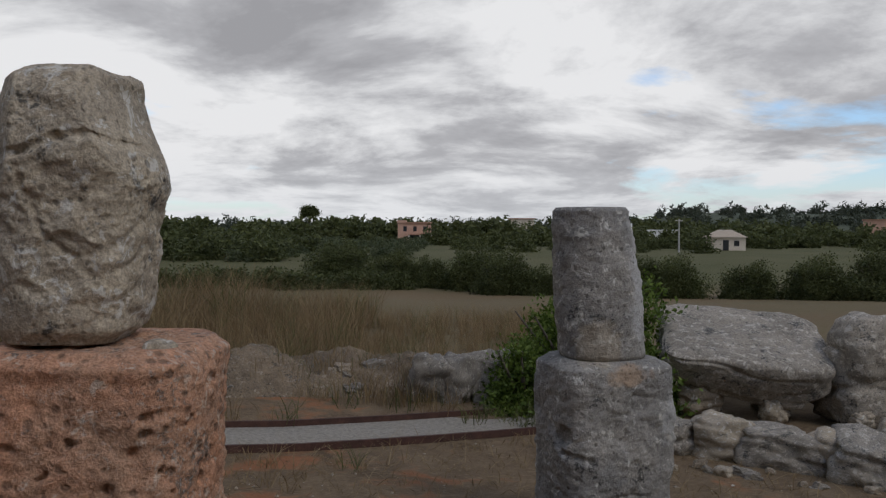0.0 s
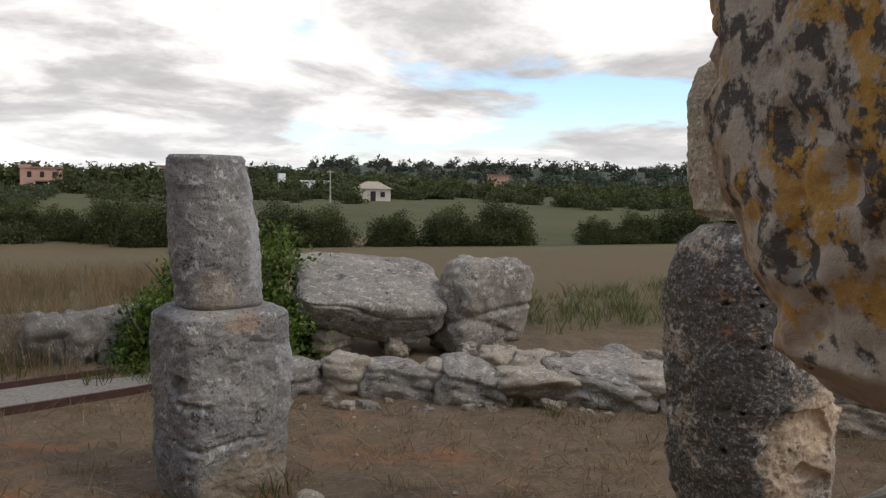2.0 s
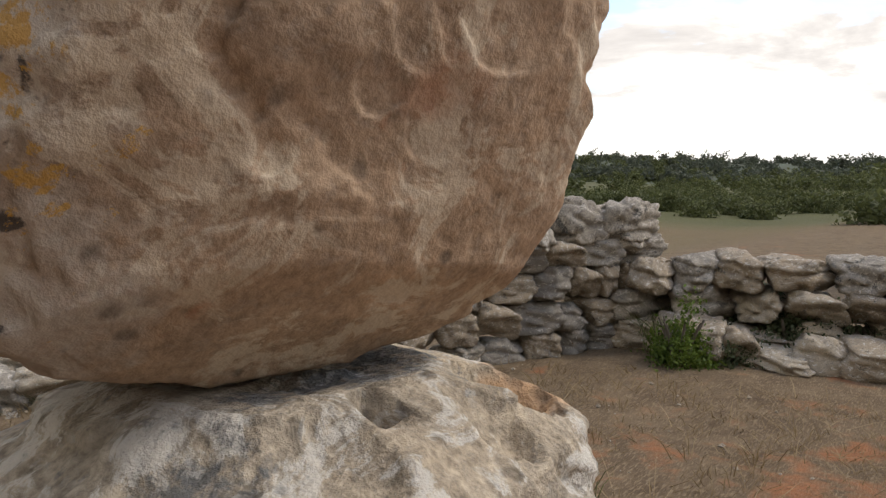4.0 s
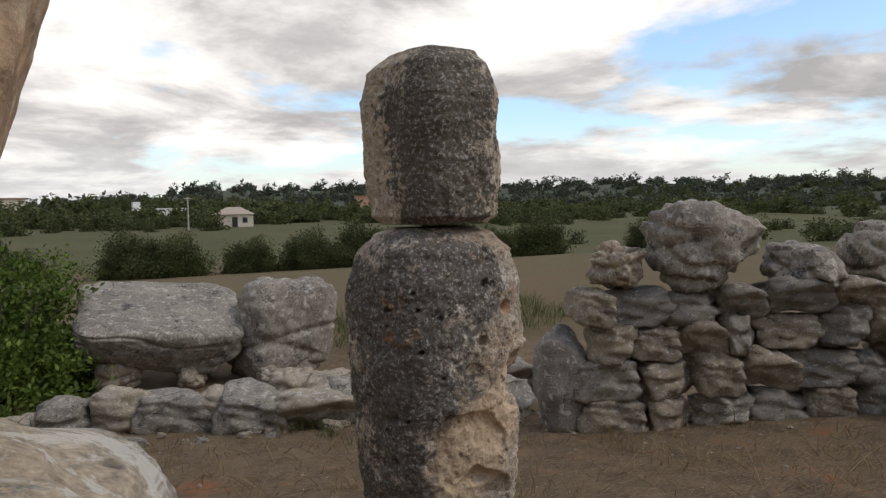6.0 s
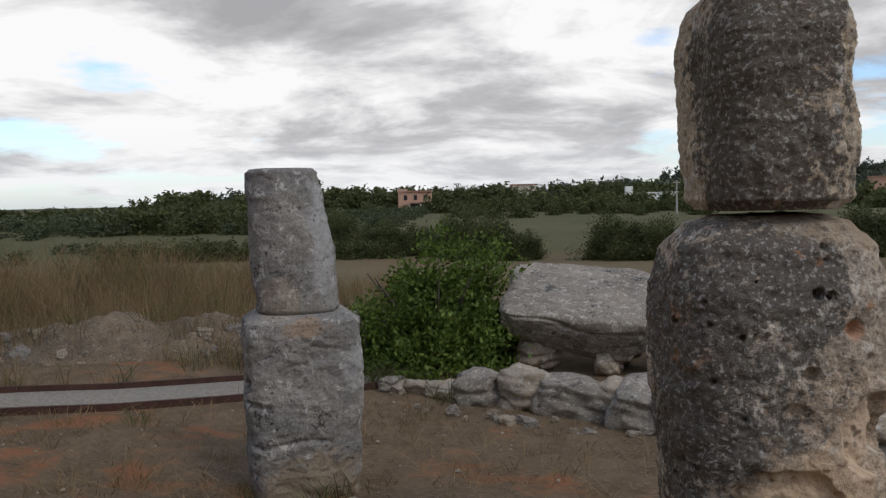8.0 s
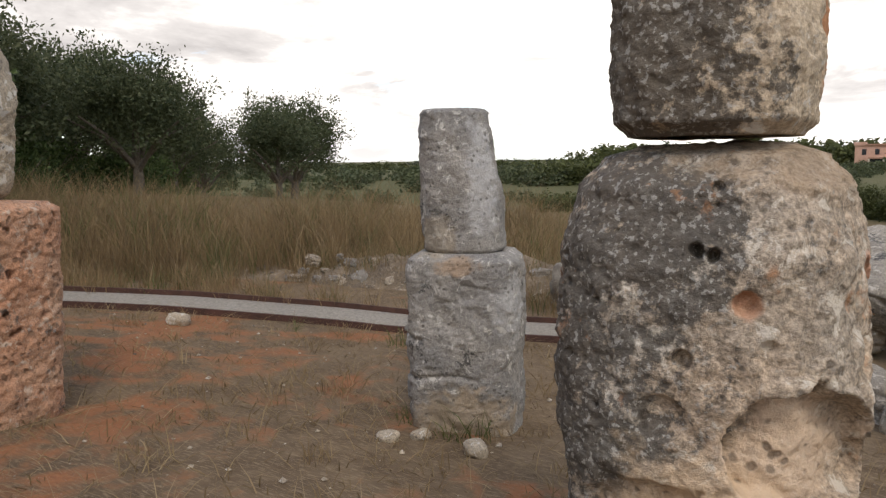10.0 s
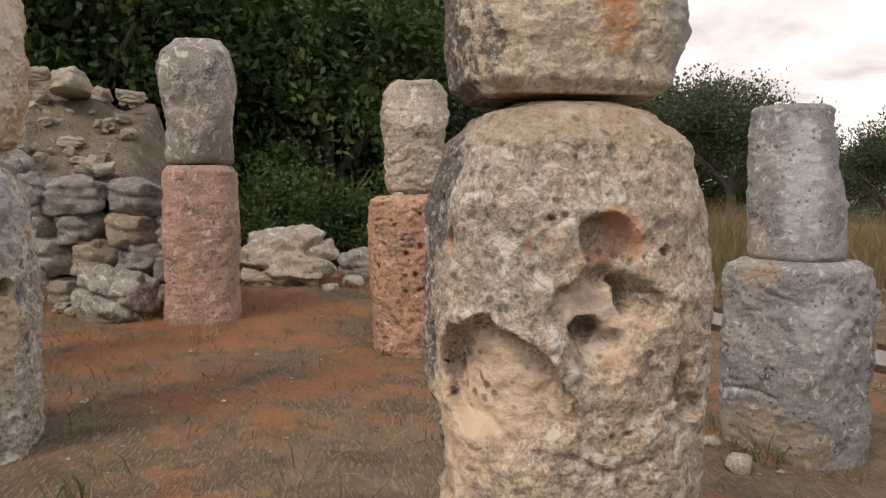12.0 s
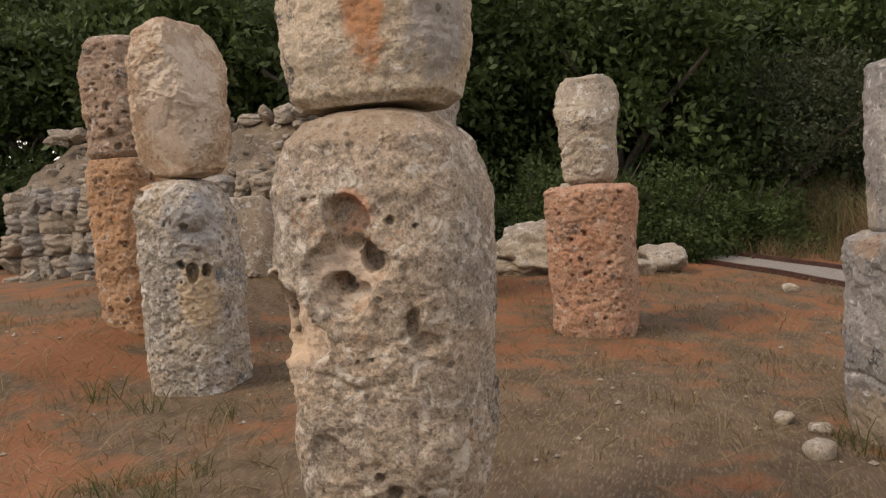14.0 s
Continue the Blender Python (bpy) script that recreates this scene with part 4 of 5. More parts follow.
heap("old_bank_rubble", "small worn stones lying on an old bank", BANK_SPOTS, (.06, .2), [STONE_RUBBLE, STONE_GREY], 76)
rnd = random.Random(77)
heap("bank_rubble", "pale rubble lying over the ruined bank",
     [(-3.55 + .95 * k - u * 2.4, -6.0 + 6.7 * k, ground_z(-3.5, -6 + 6.7 * k) + 1.02 + .85 * min(u * 1.7, 1.0)) for k, u in [(rnd.uniform(.05, .88), rnd.uniform(.02, .75)) for _ in range(210)]], (.05, .17), [STONE_PALE, STONE_RUBBLE, STONE_PALE], 78)
heap("bank_top_stones", "large weathered stones along the top of a ruined bank",
     [(-4.6 + .9 * k + rnd.uniform(-.2, .2), -6.0 + 6.4 * k, ground_z(-4.4, -6 + 6.4 * k) + 1.84) for k in [i / 22 for i in range(21)]], (.16, .34), [STONE_PALE, STONE_RUBBLE, STONE_PALE], 79)
heap("wall_foot_stones", "loose pale stones fallen at a wall's foot",
     [(-2.9 + .7 * k + rnd.uniform(.0, .4), -5.0 + 5.2 * k, ground_z(-2.5, -5 + 5.2 * k)) for k in [rnd.random() for _ in range(34)]], (.07, .22), [STONE_PALE, STONE_RUBBLE], 80)
block("upright_slab", (.6, .28, 1.15), STONE_RUBBLE, (-2.2, -1.42, .15), 115, "upright slab of brown stone before a ruined wall", "slab", 41, square=5, rough=.05)
block("dark_boulder", (.6, .5, .52), STONE_SLAB, (-2.05, .0, .15), 40, "dark speckled boulder beside a pink pillar", "boulder", 42, rough=.12, cells=26)
block("white_rock", (1.1, .85, .72), STONE_PALE, (-3.75, 1.2, .12), 80, "long low whitish limestone rock at the yard's edge", "rock", 33, rough=.13, cells=40, cuts=8, square=2.6, strata=1.6)
block("grey_rock", (.5, .45, .42), STONE_GREY, (-4.3, 2.1, .15), 30, "grey rock near the end of a path", "rock", 43)
for k, (x, y, sz) in enumerate([(-3.6, 1.95, .22), (-3.5, 2.25, .16), (-4.0, 2.35, .3), (-3.2, 1.7, .14), (-4.6, 2.6, .5)]):
    block("loose_stone", (sz * 1.4, sz, sz * .7), STONE_PALE, (x, y, ground_z(x, y) - .03), 50 * k, "loose pale stone on bare earth", "stone", 44 + k, group="loose stones", cells=8)
for k, (x, y, sz) in enumerate([(.74, 3.28, .09), (.84, 3.42, .085), (1.2, 3.36, .11), (-2.4, 4.5, .15), (-3.1, 3.8, .12), (3.6, 5.05, .12), (3.35, 5.15, .1), (-.9, -.9, .16)]):
    block("pebble_stone", (sz * 1.3, sz, sz * .8), STONE_PALE, (x, y, ground_z(x, y) - .02), 70 * k, "small pale stone lying on the ground", "stone", 54 + k, group="loose stones", cells=6)


# ---- gravel path ----
RAIL = [(-6.6, 2.5), (-5.2, 3.45), (-3.7, 4.4), (-2.1, 5.25), (-.5, 5.95), (1.2, 6.7)]


def strip(name, mat, line, offset0, offset1, z0, z1, label, category):
    verts, faces = [], []
    n = 12
    pts = []
    for (ax, ay), (bx, by) in zip(line, line[1:]):
        for i in range(n):
            pts.append((ax + (bx - ax) * i / n, ay + (by - ay) * i / n))
    pts.append(line[-1])
    for i, (x, y) in enumerate(pts):
        x0, y0 = pts[max(i - 6, 0)]
        x1, y1 = pts[min(i + 6, len(pts) - 1)]
        v = Vector((y0 - y1, x1 - x0, 0)).normalized()
        g = ground_z(x, y)
        for o, z in ((offset0, z0), (offset0, z1), (offset1, z1), (offset1, z0)):
            verts.append((x + v.x * o, y + v.y * o, g + z))
    for i in range(len(pts) - 1):
        for k in range(4):
            m = (k + 1) % 4
            faces.append((i * 4 + k, i * 4 + m, i * 4 + 4 + m, i * 4 + 4 + k))
    faces += [(0, 1, 2, 3), tuple(len(verts) - 4 + k for k in (3, 2, 1, 0))]
    ob = new(name, link_mesh(name, verts, faces, mat, smooth=False))
    return tagged(ob, label, category, kind="structure")


strip("path", GRAVEL, RAIL, .03, .72, -.1, .02, "narrow pale gravel visitor path", "path")
strip("path_edging_front", EDGING, RAIL, 0, .03, -.1, .06, "rusted steel edging along a gravel path", "edging")
strip("path_edging_back", EDGING, RAIL, .72, .75, -.1, .07, "rusted steel edging along a gravel path", "edging")


# ---- trees and bushes ----
def tree(kind, seed, h, r, mat, clumps, per, leaf, clump_r, trunk_h, base_frac=.25):
    rnd = random.Random(seed)
    ob = thing("tree", (0, 0, 0), kind, "tree", "wood")
    paths = [[(0, 0, -.2, .2), (.05, .03, trunk_h * .5, .16), (.1, -.04, trunk_h, .12), (.1, .05, h * .7, .05)]]
    for k in range(6):
        a = k * 1.05 + rnd.uniform(-.3, .3)
        z = trunk_h * rnd.uniform(.6, 1.0)
        paths.append([(.06, 0, z, .09), (math.cos(a) * r * .35, math.sin(a) * r * .35, z + h * .18, .06), (math.cos(a) * r * .75, math.sin(a) * r * .75, z + h * .3, .025)])
    part("trunk", limb_mesh("trunk", BARK, paths), None, ob)
    part("crown", crown_mesh("crown", mat, seed, r, h * (1 - base_frac), clumps, per, leaf, clump_r, base=h * base_frac), None, ob)
    return ob


def placed(ob, x, y, scale, turn):
    ob.matrix_basis = pose(x, y, ground_z(x, y) - .05, 0, 0, turn) @ Matrix.Diagonal((scale, scale, scale, 1))
    return ob


def plant(proto, spots, seed):
    rnd = random.Random(seed)
    for i, (x, y, s) in enumerate(spots):
        if i == 0:
            placed(proto, x, y, s, rnd.uniform(0, 360))
        else:
            c = copy_thing(proto, Matrix())
            placed(c, x, y, s, rnd.uniform(0, 360))


oak = tree("dense dark green holm oak at the wood's edge", 51, 6.2, 2.9, LEAF_OAK, 560, 46, .155, .42, 1.4, .0)
plant(oak, [(-7.4, -5.5, 1.0), (-7.0, -1.6, .92), (-8.3, 2.0, .9), (-10.5, -3.5, 1.15), (-11.0, 1.2, 1.1), (-8.0, -9.5, 1.05), (-11.6, 5.0, .95), (-14.5, -1.0, 1.35), (-14.5, 4.0, 1.25), (-12, -8, 1.3), (-5.8, -12.5, 1.0), (-18, 1.5, 1.5), (-9.5, -12.5, 1.3), (14.2, -2.3, .85)], 61)
olive = tree("grey-green wild olive at the wood's edge", 52, 5.0, 2.6, LEAF_OLIVE, 480, 44, .12, .45, 1.2, .0)
plant(olive, [(-9.4, 4.6, .72), (-14.0, 8.3, .95), (-17.5, 9.5, 1.1), (-17.5, 13.0, .9), (-21.5, 15.5, 1.1), (-22, 20, .9), (-27, 23, 1.05), (-13.0, 6.3, .8), (-31, 29, 1.0), (-13.5, 12.2, .8), (-12.3, 15.8, .6), (-18.5, 23, .95)], 62)


def bush(seed, h, r, mat, clumps, per, leaf, clump_r, label):
    ob = thing("bush", (0, 0, 0), label, "bush", "bushes")
    rnd = random.Random(seed)
    paths = []
    for k in range(7):
        a = k * .9 + rnd.uniform(-.3, .3)
        paths.append([(0.05 * math.cos(a), .05 * math.sin(a), -.1, .03), (math.cos(a) * r * .3, math.sin(a) * r * .3, h * .4, .02), (math.cos(a) * r * .6, math.sin(a) * r * .6, h * .75, .008)])
    part("stem", limb_mesh("stem", BARK, paths, 6), None, ob)
    part("foliage", crown_mesh("foliage", mat, seed, r, h, clumps, per, leaf, clump_r, dome=True), None, ob)
    return ob


placed(bush(71, 1.32, 1.2, LEAF_BUSH, 560, 60, .062, .18, "bright green mastic bush beside the table stone"), 1.5, 7.75, 1, 0)
placed(bush(73, .8, .5, LEAF_BUSH, 120, 50, .05, .15, "small green mastic shoots behind a pillar"), .85, 7.45, 1, 0)
placed(bush(76, .55, .3, LEAF_BUSH, 90, 50, .04, .1, "bright green weed at the foot of a rubble wall"), 6.48, 1.25, 1, 0)
weed = bush(77, .45, .45, LEAF_OLIVE, 110, 40, .04, .13, "grey-green weed growing among wall rubble")
plant(weed, [(7.15, 1.3, 1.0), (7.45, .6, 1.15), (6.85, .95, .75), (7.9, .9, 1.5), (7.7, -.3, 1.1), (8.0, 1.9, 1.3)], 64)
under = bush(74, 1.7, 1.5, LEAF_OAK, 330, 50, .09, .3, "dark green undergrowth at the wood's edge")
plant(under, [(-5.6, .9, .8), (-5.9, -.6, .9), (-6.3, 2.6, .8), (-7.6, 3.7, .8), (-6.6, 1.6, 1.0), (-6.2, -3.0, 1.1), (-6.2, -5.4, 1.1), (-5.6, -7.6, 1.1), (-9.6, 5.9, .7), (-12.0, 8.2, .8), (-15.2, 10.8, .8), (-9.0, -.2, 1.7), (-9.2, 2.9, 1.6), (-9.0, -3.2, 1.8), (-8.6, -7.0, 1.8), (-11.8, 3.0, 1.9), (-11.5, -1.2, 2.0), (-11.5, -5.6, 2.0), (-6.6, -10.0, 1.8), (-12.2, 6.4, 1.2), (-14.5, 8.8, 1.3), (-17.5, 11.5, 1.4), (-20.5, 16.5, 1.4), (-4.8, -4.4, .7), (-5.0, -2.0, .7), (-15.5, 1.5, 2.3), (-15, -4, 2.3), (-16, 6.5, 2.0), (-24, 20, 1.5), (-3.5, -9.5, 1.6), (-1.5, -13, 1.8)], 64)

# bushes along the field's far edge
far_bush = bush(72, 3.0, 3.0, LEAF_FAR, 560, 40, .17, .5, "rounded dark green bush at the field's edge")
FIELD = [(-29, 1.15), (-24, .9), (-20.3, .8), (-16.8, 1.15), (-14.2, 1.05), (-4.6, 1.05), (-1.9, .95), (3.1, .82), (7.3, .95), (11.4, 1.1), (19.0, .68), (22.2, .8), (25.6, 1.0), (36, .8), (44, 1.0), (-12, .7)]
plant(far_bush, [(18.3 + .9457 * l, 53.8 - .318 * l + (3 if l < -15 else 0), s) for l, s in FIELD], 63)


# ---- far country ----
def clear_view(x, y):
    """Open ground before the two houses."""
    k = x / y
    return (-.085 < k < -.012 and 75 < y < 205) or (.345 < k < .41 and 70 < y < 142)


def hill_z(x, y):
    """Height of the wooded hills: a ridge that rises east of north and sinks again towards the east."""
    z = ground_z(x, y)
    r = math.hypot(x, y)
    if r > 300 and y > -400:
        k = min((r - 300) / 260.0, 1.0)
        way = math.degrees(math.atan2(x, y))
        rise = min(max((way - 6) / 12.0, 0.0), 1.0)
        sink = min(max((way - 46) / 20.0, 0.0), 1.0)
        top = -1.0 + 3.5 * min(max((way + 24) / 8.0, 0.0), 1.0) + 11.0 * rise - 1.0 * sink + 2.2 * noise.noise(Vector((way * .11, .3, 0)))
        z += k * k * (3 - 2 * k) * top
    return z


def far_woods(name, seed, strips, mat, leaf, label, ring=None, clumps=46, per=8, clump_r=.17):
    """Many small crowns along the distance, joined: nobody could count them. strips: (x0, x1, y0, y1, count, height);
    ring: (first bearing, last bearing, near, far, count, height)."""
    rnd = random.Random(seed)
    kinds = []
    for k in range(4):
        me = crown_mesh("crown_kind", mat, seed + k, .6, 1.0, clumps, per, leaf, clump_r, dome=True)
        co = np.empty(len(me.vertices) * 3, np.float32)
        me.vertices.foreach_get("co", co)
        kinds.append(co.reshape(-1, 3))
        bpy.data.meshes.remove(me)
    spots = [(rnd.uniform(x0, x1), rnd.uniform(y0, y1), h) for x0, x1, y0, y1, count, h in strips for _ in range(count)]
    if ring:
        for _ in range(ring[4]):
            a, r = radians(rnd.uniform(ring[0], ring[1])), rnd.uniform(ring[2], ring[3])
            spots.append((r * math.sin(a), r * math.cos(a), ring[5]))
    vs = []
    for x, y, h in spots:
        if clear_view(x, y) and h > 2.6:
            continue
        v = rnd.choice(kinds)
        s = h * rnd.uniform(.55, 1.2)
        a = rnd.uniform(0, 6.283)
        rot = np.array([[math.cos(a), -math.sin(a), 0], [math.sin(a), math.cos(a), 0], [0, 0, 1]])
        wide = rnd.uniform(.95, 1.4)
        vs.append((v * np.array([s * wide, s * wide, s])) @ rot.T + np.array([x, y, hill_z(x, y) - .1 * s]))
    verts = np.concatenate(vs).astype(np.float32)
    n = len(verts)
    me = bpy.data.meshes.new(name)
    me.vertices.add(n)
    me.vertices.foreach_set("co", verts.ravel())
    me.loops.add(n)
    me.loops.foreach_set("vertex_index", np.arange(n, dtype=np.int32))
    me.polygons.add(n // 4)
    me.polygons.foreach_set("loop_start", np.arange(0, n, 4, dtype=np.int32))
    me.update(calc_edges=True)
    me.materials.append(mat)
    ob = new(name, me)
    return tagged(ob, label, "woodland", kind="stuff")


def build_hills():
    ways = np.linspace(-75, 130, 120)
    rs = [290, 305, 340, 380, 430, 480, 530, 570, 640, 760]
    verts = []
    for r in rs:
        for w in ways:
            x, y = r * math.sin(radians(w)), r * math.cos(radians(w))
            verts.append((x, y, hill_z(x, y) - (.6 if r < 300 else 0)))
    w = len(ways)
    faces = [(j * w + i, j * w + i + 1, (j + 1) * w + i + 1, (j + 1) * w + i) for j in range(len(rs) - 1) for i in range(w - 1)]
    ob = new("hills", link_mesh("hills", verts, faces, HILL))
    tagged(ob, "low wooded hills along the horizon", "hills", kind="structure")


HILL = plain_material("scrub_hillside", (0.045, 0.055, 0.032), (0.075, 0.085, 0.05), .05, .95, .2)
build_hills()
far_woods("valley_trees", 87, [(-45, -21, 92, 125, 40, 4.6), (75, 190, 95, 150, 80, 3.6), (-14, 60, 120, 160, 40, 3.6), (-26, -3, 60, 66, 100, 1.9), (60, 170, -60, 70, 150, 2.8), (28, 60, -34, 3, 100, 1.7), (34, 66, 0, 19, 150, 1.2)], LEAF_FAR, .13, "green trees and scrub across the valley floor", clumps=62, per=11, clump_r=.2)
far_woods("far_woodland", 81, [(-85, 110, 212, 260, 190, 8), (-190, -85, 212, 260, 80, 3.6), (-20, 110, 165, 212, 60, 5), (60, 300, 160, 260, 210, 5.5), (20, 75, 150, 200, 60, 4.5), (170, 420, -160, 160, 260, 5.5), (300, 480, 100, 280, 120, 6)], LEAF_FAR, .18, "dark evergreen trees covering the far side of the valley", clumps=46, per=9, clump_r=.2)
far_woods("olive_grove", 84, [(-75, -4, 92, 190, 380, 2.5), (-130, -45, 75, 130, 90, 3.5), (-90, -27, 60, 72, 60, 1.6)], LEAF_OLIVE, .17, "rows of grey-green olive trees before a house", clumps=34, per=8, clump_r=.2)
# both far woods take the leaf colour with haze mixed in
far_woods("hill_woodland", 91, [], LEAF_HAZED, .24, "hazy evergreen woods covering the far hills", (-20, 125, 310, 590, 1150, 7), 30, 6)
far_woods("plain_woodland", 97, [], LEAF_HAZED, .24, "low hazy woods along the level western horizon", (-75, -20, 310, 560, 220, 3.4), 30, 6)
pine = tree("lone round-headed pine above the tree line", 57, 12.0, 3.6, LEAF_FAR, 420, 36, .45, .9, 6.5, .5)
placed(pine, -46, 262, 1, 0)


def box(bm, x0, x1, y0, y1, z0, z1):
    bmesh.ops.create_cube(bm, size=1, matrix=Matrix.Translation(((x0 + x1) / 2, (y0 + y1) / 2, (z0 + z1) / 2)) @ Matrix.Diagonal((x1 - x0, y1 - y0, z1 - z0, 1)))
    return bm


def build_house():
    h = thing("house", (-7.6, 203, ground_z(-7.6, 203) - .3), "two-storey salmon house with a porch among trees", "house")
    bm = box(bmesh.new(), -4.3, 4.3, -3, 4, 0, 5.6)
    part("wall", bm, PLASTER, h)
    bm = box(bmesh.new(), -4.5, -2.2, -3.2, 3, 5.6, 6.4)
    part("tower", bm, PLASTER, h)
    bm = bmesh.new()
    box(bm, -2.2, 4.6, -3.4, 4.3, 5.6, 5.95)
    part("roof", bm, ROOF, h)
    bm = box(bmesh.new(), -1.5, 4.8, -5.2, -3, 2.6, 2.9)
    part("porch_roof", bm, ROOF, h)
    for x in (-1.3, 1.6, 4.5):
        part("porch_post", box(bmesh.new(), x - .15, x + .15, -5.1, -4.8, 0, 2.6), CREAM, h)
    # porch shadow put in as a dark sheet across the wall
    part("porch_door", box(bmesh.new(), -1.2, 4.2, -3.05, -3.0, .1, 2.5), DARK_OPENING, h)
    for x in (-2.4, .2, 2.8):
        part("window", box(bmesh.new(), x - .45, x + .45, -3.06, -3.0, 3.5, 4.8), DARK_OPENING, h)


build_house()


def build_cottage():
    h = thing("cottage", (52.3, 142, ground_z(52, 142) - .2), "low cream cottage with a tiled hipped roof", "house", turn=-15)
    part("wall", box(bmesh.new(), -3.4, 3.4, -2.5, 2.5, 0, 2.6), CREAM, h)
    bm = bmesh.new()
    base = [bm.verts.new(v) for v in ((-3.8, -2.9, 2.6), (3.8, -2.9, 2.6), (3.8, 2.9, 2.6), (-3.8, 2.9, 2.6))]
    ridge = [bm.verts.new(v) for v in ((-1.2, 0, 4.0), (1.2, 0, 4.0))]
    for f in ((base[0], base[1], ridge[1], ridge[0]), (base[2], base[3], ridge[0], ridge[1]), (base[1], base[2], ridge[1]), (base[3], base[0], ridge[0]), tuple(reversed(base))):
        bm.faces.new(f)
    part("roof", bm, ROOF_PALE, h)
    part("door", box(bmesh.new(), -.5, .5, -2.56, -2.5, .1, 2.1), DARK_OPENING, h)
    part("window", box(bmesh.new(), 1.4, 2.3, -2.56, -2.5, 1.0, 2.0), DARK_OPENING, h)
    w = thing("white_shed", (51, 178, ground_z(51, 178)), "long low white farm shed among trees", "shed", turn=-15)
    part("wall", box(bmesh.new(), -3.2, 3.2, -2, 2, 0, 3.6), WHITE, w)
    part("roof", box(bmesh.new(), -3.5, 3.5, -2.3, 2.3, 3.6, 3.85), WHITE, w)
    t = thing("water_tank", (45, 186, ground_z(45, 186)), "small white water tank on a tower", "tank")
    part("tower", box(bmesh.new(), -.7, .7, -.7, .7, 0, 3.4), CREAM, t)
    part("tank", box(bmesh.new(), -.8, .8, -.8, .8, 3.4, 5.4), WHITE, t)
    v = thing("hill_house", (170, 300, ground_z(170, 300) - .5), "salmon villa on the far slope", "house", turn=-25)
    part("wall", box(bmesh.new(), -4.5, 4.5, -3, 3, 0, 7.5), PLASTER, v)
    part("roof", box(bmesh.new(), -4.9, 4.9, -3.4, 3.4, 7.5, 8.0), ROOF, v)
    part("annexe", box(bmesh.new(), 4.5, 16, -2.5, 2.5, 0, 4.2), CREAM, v)
    r = thing("hilltop_house", (26, 255, ground_z(26, 255)), "square cream house above the woods", "house")
    part("wall", box(bmesh.new(), -4, 4, -3, 3, 0, 6.9), CREAM, r)
    part("roof", box(bmesh.new(), -4.3, 4.3, -3.3, 3.3, 6.9, 7.3), ROOF, r)
    for x, y, h in ((39.5, 128, 5.6),):
        p = thing("utility_pole", (x, y, ground_z(x, y)), "slender grey utility pole in a field", "pole")
        part("post", limb_mesh("post", WOOD_GREY, [[(0, 0, -.3, .16), (0, 0, h * .5, .13), (0, 0, h, .11)]]), None, p)
        part("crossarm", box(bmesh.new(), -.6, .6, -.06, .06, h - .4, h - .25), WOOD_GREY, p)


ROOF_PALE = plain_material("pale_clay_tiles", (0.36, 0.29, 0.22), (0.44, 0.37, 0.29), 3.0, .9, .4)
WOOD_GREY = plain_material("weathered_grey_wood", (0.3, 0.29, 0.27), (0.42, 0.4, 0.37), 6, .9, .3)
build_cottage()


# ---- grass and small growth ----
def rail_y(x):
    for (ax, ay), (bx, by) in zip(RAIL, RAIL[1:]):
        if ax <= x <= bx:
            return ay + (by - ay) * (x - ax) / (bx - ax)
    return RAIL[0][1] + (x - RAIL[0][0]) * .68 if x < RAIL[0][0] else RAIL[-1][1] + (x - RAIL[-1][0]) * .45


rnd = random.Random(5)
tall = [tuft_mesh("t", None, 200 + k, 22, 1.0, .2, .005, .34) for k in range(6)]
spots = []
while len(spots) < 2400:
    x = rnd.uniform(-15, 2.2)
    y = rail_y(x) + 2.9 + rnd.random() ** 1.6 * 6.5
    if x > .4 and y < 9.6:
        continue
    dens = .6 + .8 * noise.noise(Vector((x * .5, y * .5, 2)))
    if rnd.random() > dens:
        continue
    edge = min(1.0, (y - rail_y(x) - 2.6) / 1.2)
    spots.append((x, y, ground_z(x, y), (.5 + .45 * edge) * rnd.uniform(.65, 1.15) * (.45 if x > -1.2 else .85 if x > -3 else 1.1)))
scatter_tufts("tall_dry_grass", BROWN_GRASS, spots[:1500], 6, tall, "tall brown seeding grass behind the path", "grass")
scatter_tufts("tall_straw_grass", STRAW, spots[1500:2050], 7, tall, "tall pale straw standing among brown grass", "grass")
scatter_tufts("tall_green_grass", GREEN_GRASS, spots[2050:], 8, tall, "green blades growing through dry grass", "grass")
short = [tuft_mesh("t", None, 220 + k, 9, .12, .08, .0025, .8) for k in range(6)]
flat = [tuft_mesh("t", None, 230 + k, 7, .07, .12, .0025, 1.9) for k in range(6)]


def yard_spot():
    while True:
        x, y = rnd.uniform(-4.5, 6.0), rnd.uniform(-3.0, 6.6)
        if y > rail_y(x) - .1 or (x > 1 and y > 6.7 - .55 * (x - 1)):
            continue
        return x, y


spots = []
while len(spots) < 800:
    x, y = yard_spot()
    if noise.noise(Vector((x * .9, y * .9, 7))) > -.05 or rnd.random() < .2:
        spots.append((x, y, ground_z(x, y), rnd.uniform(.5, 1.35)))
scatter_tufts("yard_grass", STRAW, spots[:480], 9, short, "sparse dry grass tufts on the trodden yard", "grass")
scatter_tufts("yard_brown_grass", BROWN_GRASS, spots[480:], 10, short, "low brown grass stubble on the yard", "grass")
spots = [(x, y, ground_z(x, y) + .004, rnd.uniform(.6, 1.5)) for x, y in (yard_spot() for _ in range(3000))]
scatter_tufts("yard_litter", STRAW, spots[:1700], 11, flat, "loose straw and dry stalks littering the earth", "litter")
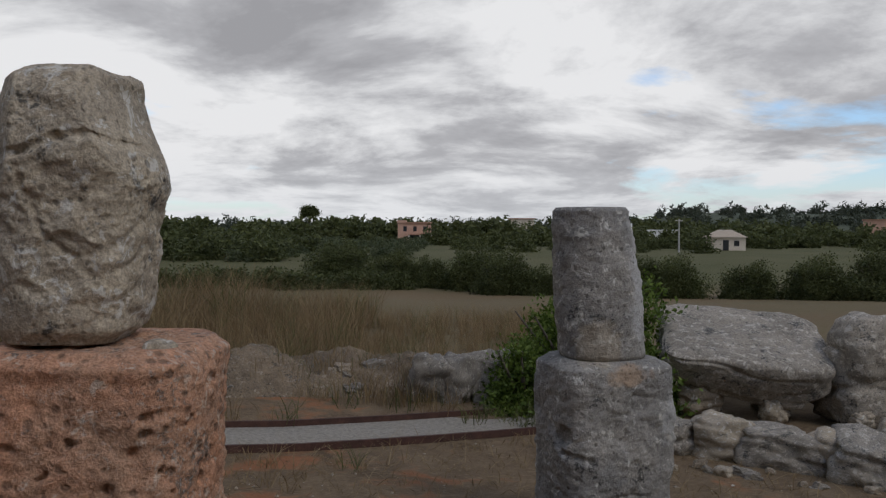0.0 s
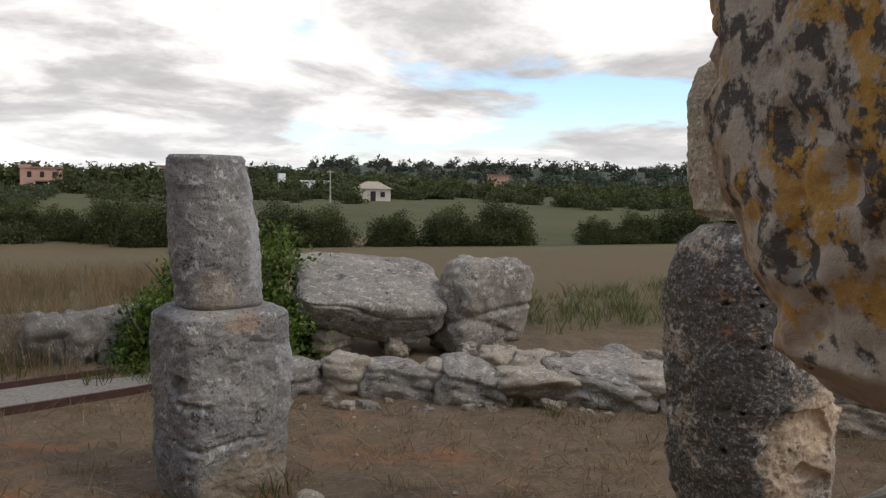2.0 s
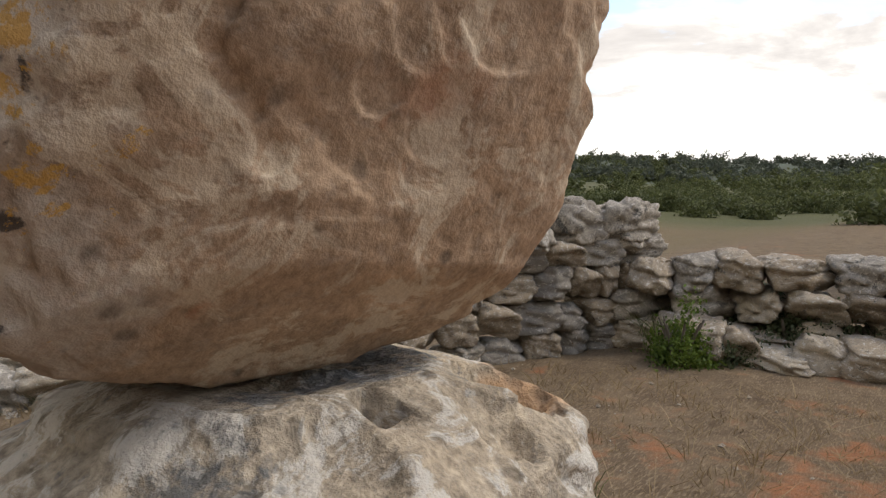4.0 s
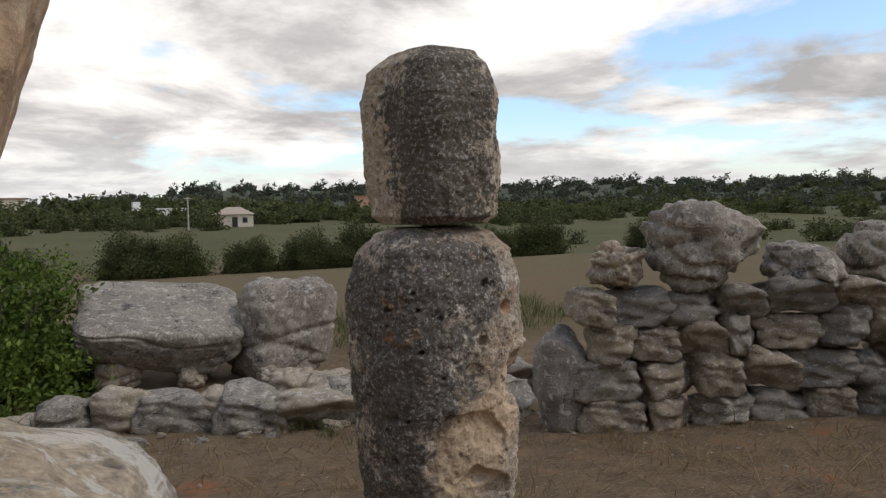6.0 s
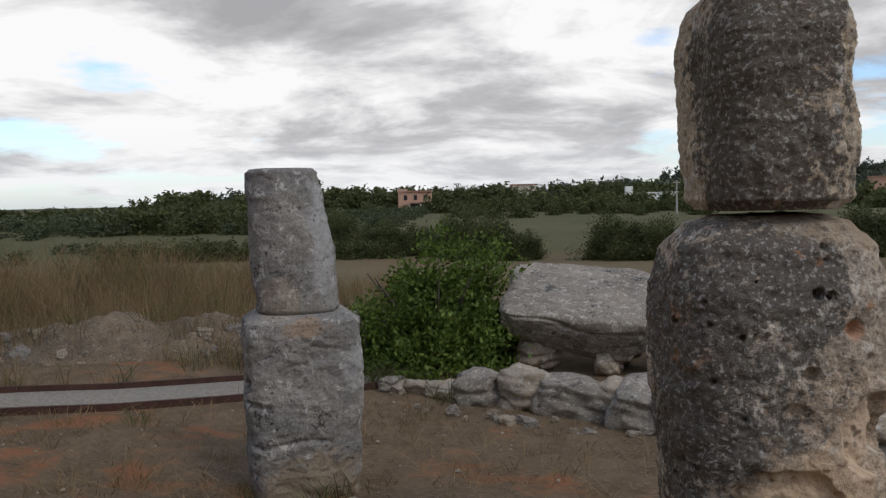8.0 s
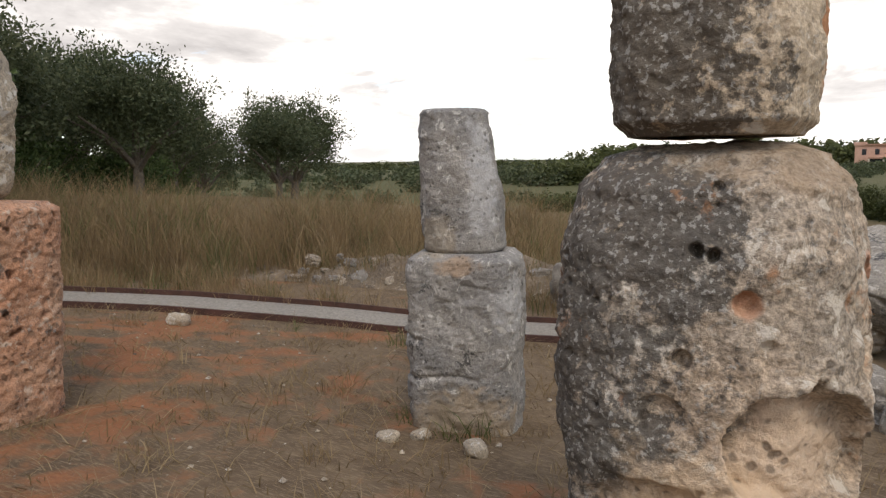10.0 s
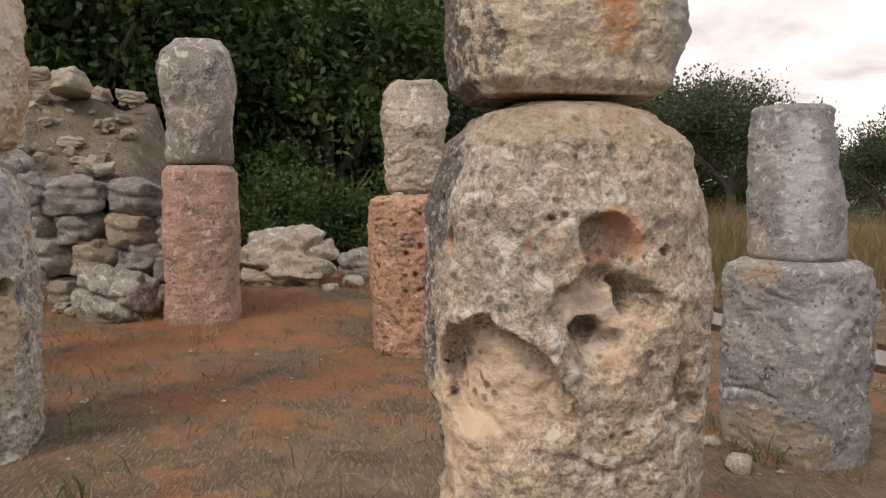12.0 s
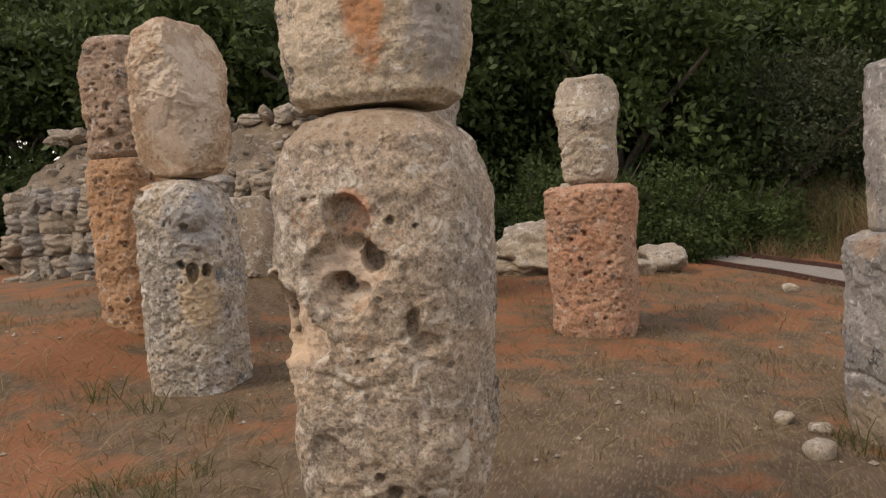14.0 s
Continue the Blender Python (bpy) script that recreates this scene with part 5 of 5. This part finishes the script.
scatter_tufts("yard_dark_litter", BROWN_GRASS, spots[1700:], 12, flat, "dark dry stalks littering the earth", "litter")
weeds = [tuft_mesh("t", None, 240 + k, 20, .17, .1, .003, .6) for k in range(4)]
spots = [(-1.25, 1.98, .12, 1.2), (-.75, 2.0, .09, .8), (1.05, 3.55, -.1, 1.2), (.6, 3.6, -.1, .9), (.95, 3.5, -.1, .8), (1.45, .6, .08, .9), (1.2, -.35, .1, 1.2), (1.4, .1, .1, 1.0), (-.6, 5.2, -.15, 1.0), (-1.6, 5.05, -.1, .9), (1.6, 6.0, -.25, 1.3), (3.3, 2.3, -.05, 1.0), (3.6, .9, .0, 1.1)]
spots += [(2.3 + rnd.gauss(0, .22), .75 + rnd.gauss(0, .16), .02, rnd.uniform(.5, .9)) for _ in range(16)]
spots += [(rnd.uniform(.3, 1.4), rnd.uniform(6.6, 7.2), -.27, rnd.uniform(.7, 1.5)) for _ in range(26)]
spots += [(rnd.uniform(2.9, 5.2), rnd.uniform(3.9, 5.2) , -.25, rnd.uniform(.5, .9)) for _ in range(16)]
spots += [(7.0 + rnd.uniform(-.2, .2), 1.55 + rnd.uniform(-.3, .3), .0, rnd.uniform(1.6, 2.6)) for _ in range(12)]
spots += [(rnd.uniform(4.2, 10), rnd.uniform(7.6, 10.5), -.3, rnd.uniform(.9, 2.0)) for _ in range(150)]
scatter_tufts("green_weeds", GREEN_GRASS, spots, 13, weeds, "green weeds sprouting round stones", "weeds")

block("wedge_stone", (.1, .08, .07), STONE_PALE, (-.75, 2.06, 1.12), 20, "small wedge stone lying on a red block", "stone", 95, cells=6)


def scatter_pebbles():
    """Bits of stone too small and many to count."""
    rnd = random.Random(17)
    verts, faces = [], []
    shape = [(1, 0, 0), (0, 1, 0), (-1, 0, 0), (0, -1, 0), (0, 0, 1), (0, 0, -1)]
    for _ in range(1100):
        x, y = yard_spot()
        r = .005 + .018 * rnd.random() ** 3
        a = rnd.uniform(0, 6.283)
        g = ground_z(x, y) + r * .3
        k = len(verts)
        for px, py, pz in shape:
            px, py = px * rnd.uniform(.7, 1.4), py * rnd.uniform(.7, 1.2)
            verts.append((x + r * (px * math.cos(a) - py * math.sin(a)), y + r * (px * math.sin(a) + py * math.cos(a)), g + r * pz * rnd.uniform(.5, .9)))
        for i in range(4):
            j = (i + 1) % 4
            faces += [(k + i, k + j, k + 4), (k + j, k + i, k + 5)]
    ob = new("gravel_bits", link_mesh("gravel_bits", verts, faces, STONE_PALE, smooth=False))
    tagged(ob, "scattered pale stone chips on bare red earth", "gravel", kind="stuff")


scatter_pebbles()
rnd = random.Random(19)
heap("ledge_foot_stones", "small stones and chips along the foot of a low wall",
     [(1.2 + 3.5 * k + rnd.uniform(-.15, .15), 6.35 - 1.95 * k + rnd.uniform(-.3, .0) - .12, ground_z(1.2 + 3.5 * k, 6.2 - 1.95 * k) + .01) for k in [rnd.random() for _ in range(30)]], (.04, .12), [STONE_SLAB, STONE_RUBBLE, STONE_PALE], 81)

rnd = random.Random(23)
mid_tufts = [tuft_mesh("t", None, 260 + k, 18, .38, .14, .0035, .45) for k in range(5)]
spots = []
while len(spots) < 620:
    x = rnd.uniform(-9, 1.0)
    y = rail_y(x) + .85 + rnd.random() * 2.6
    if noise.noise(Vector((x * .8, y * .8, 4))) < -.12:
        continue
    k = (x + 7.0) / 8.1
    y0 = 5.9 + 1.85 * min(max(k, 0) * 1.35, 1.0)
    u = (y - y0) / 1.3 + .1
    lift = .26 * math.sin(min(max(u, 0) * 1.9, 1.0) * 1.57) * (1 - max(0.0, min(u, 1) - .55) / .45) * min(max((k - .4) / .2, .1), 1.0) if 0 < u < 1 and k < .97 else 0
    spots.append((x, y, ground_z(x, y) + lift * .75 - .03, rnd.uniform(.5, 1.2)))
scatter_tufts("bank_grass", BROWN_GRASS, spots[:360], 15, mid_tufts, "brown dry grass tufts over an old bank", "grass")
scatter_tufts("bank_straw", STRAW, spots[360:520], 16, mid_tufts, "pale straw tufts over an old bank", "grass")
scatter_tufts("bank_weeds", GREEN_GRASS, spots[520:], 18, mid_tufts, "green weeds growing on an old bank", "weeds")
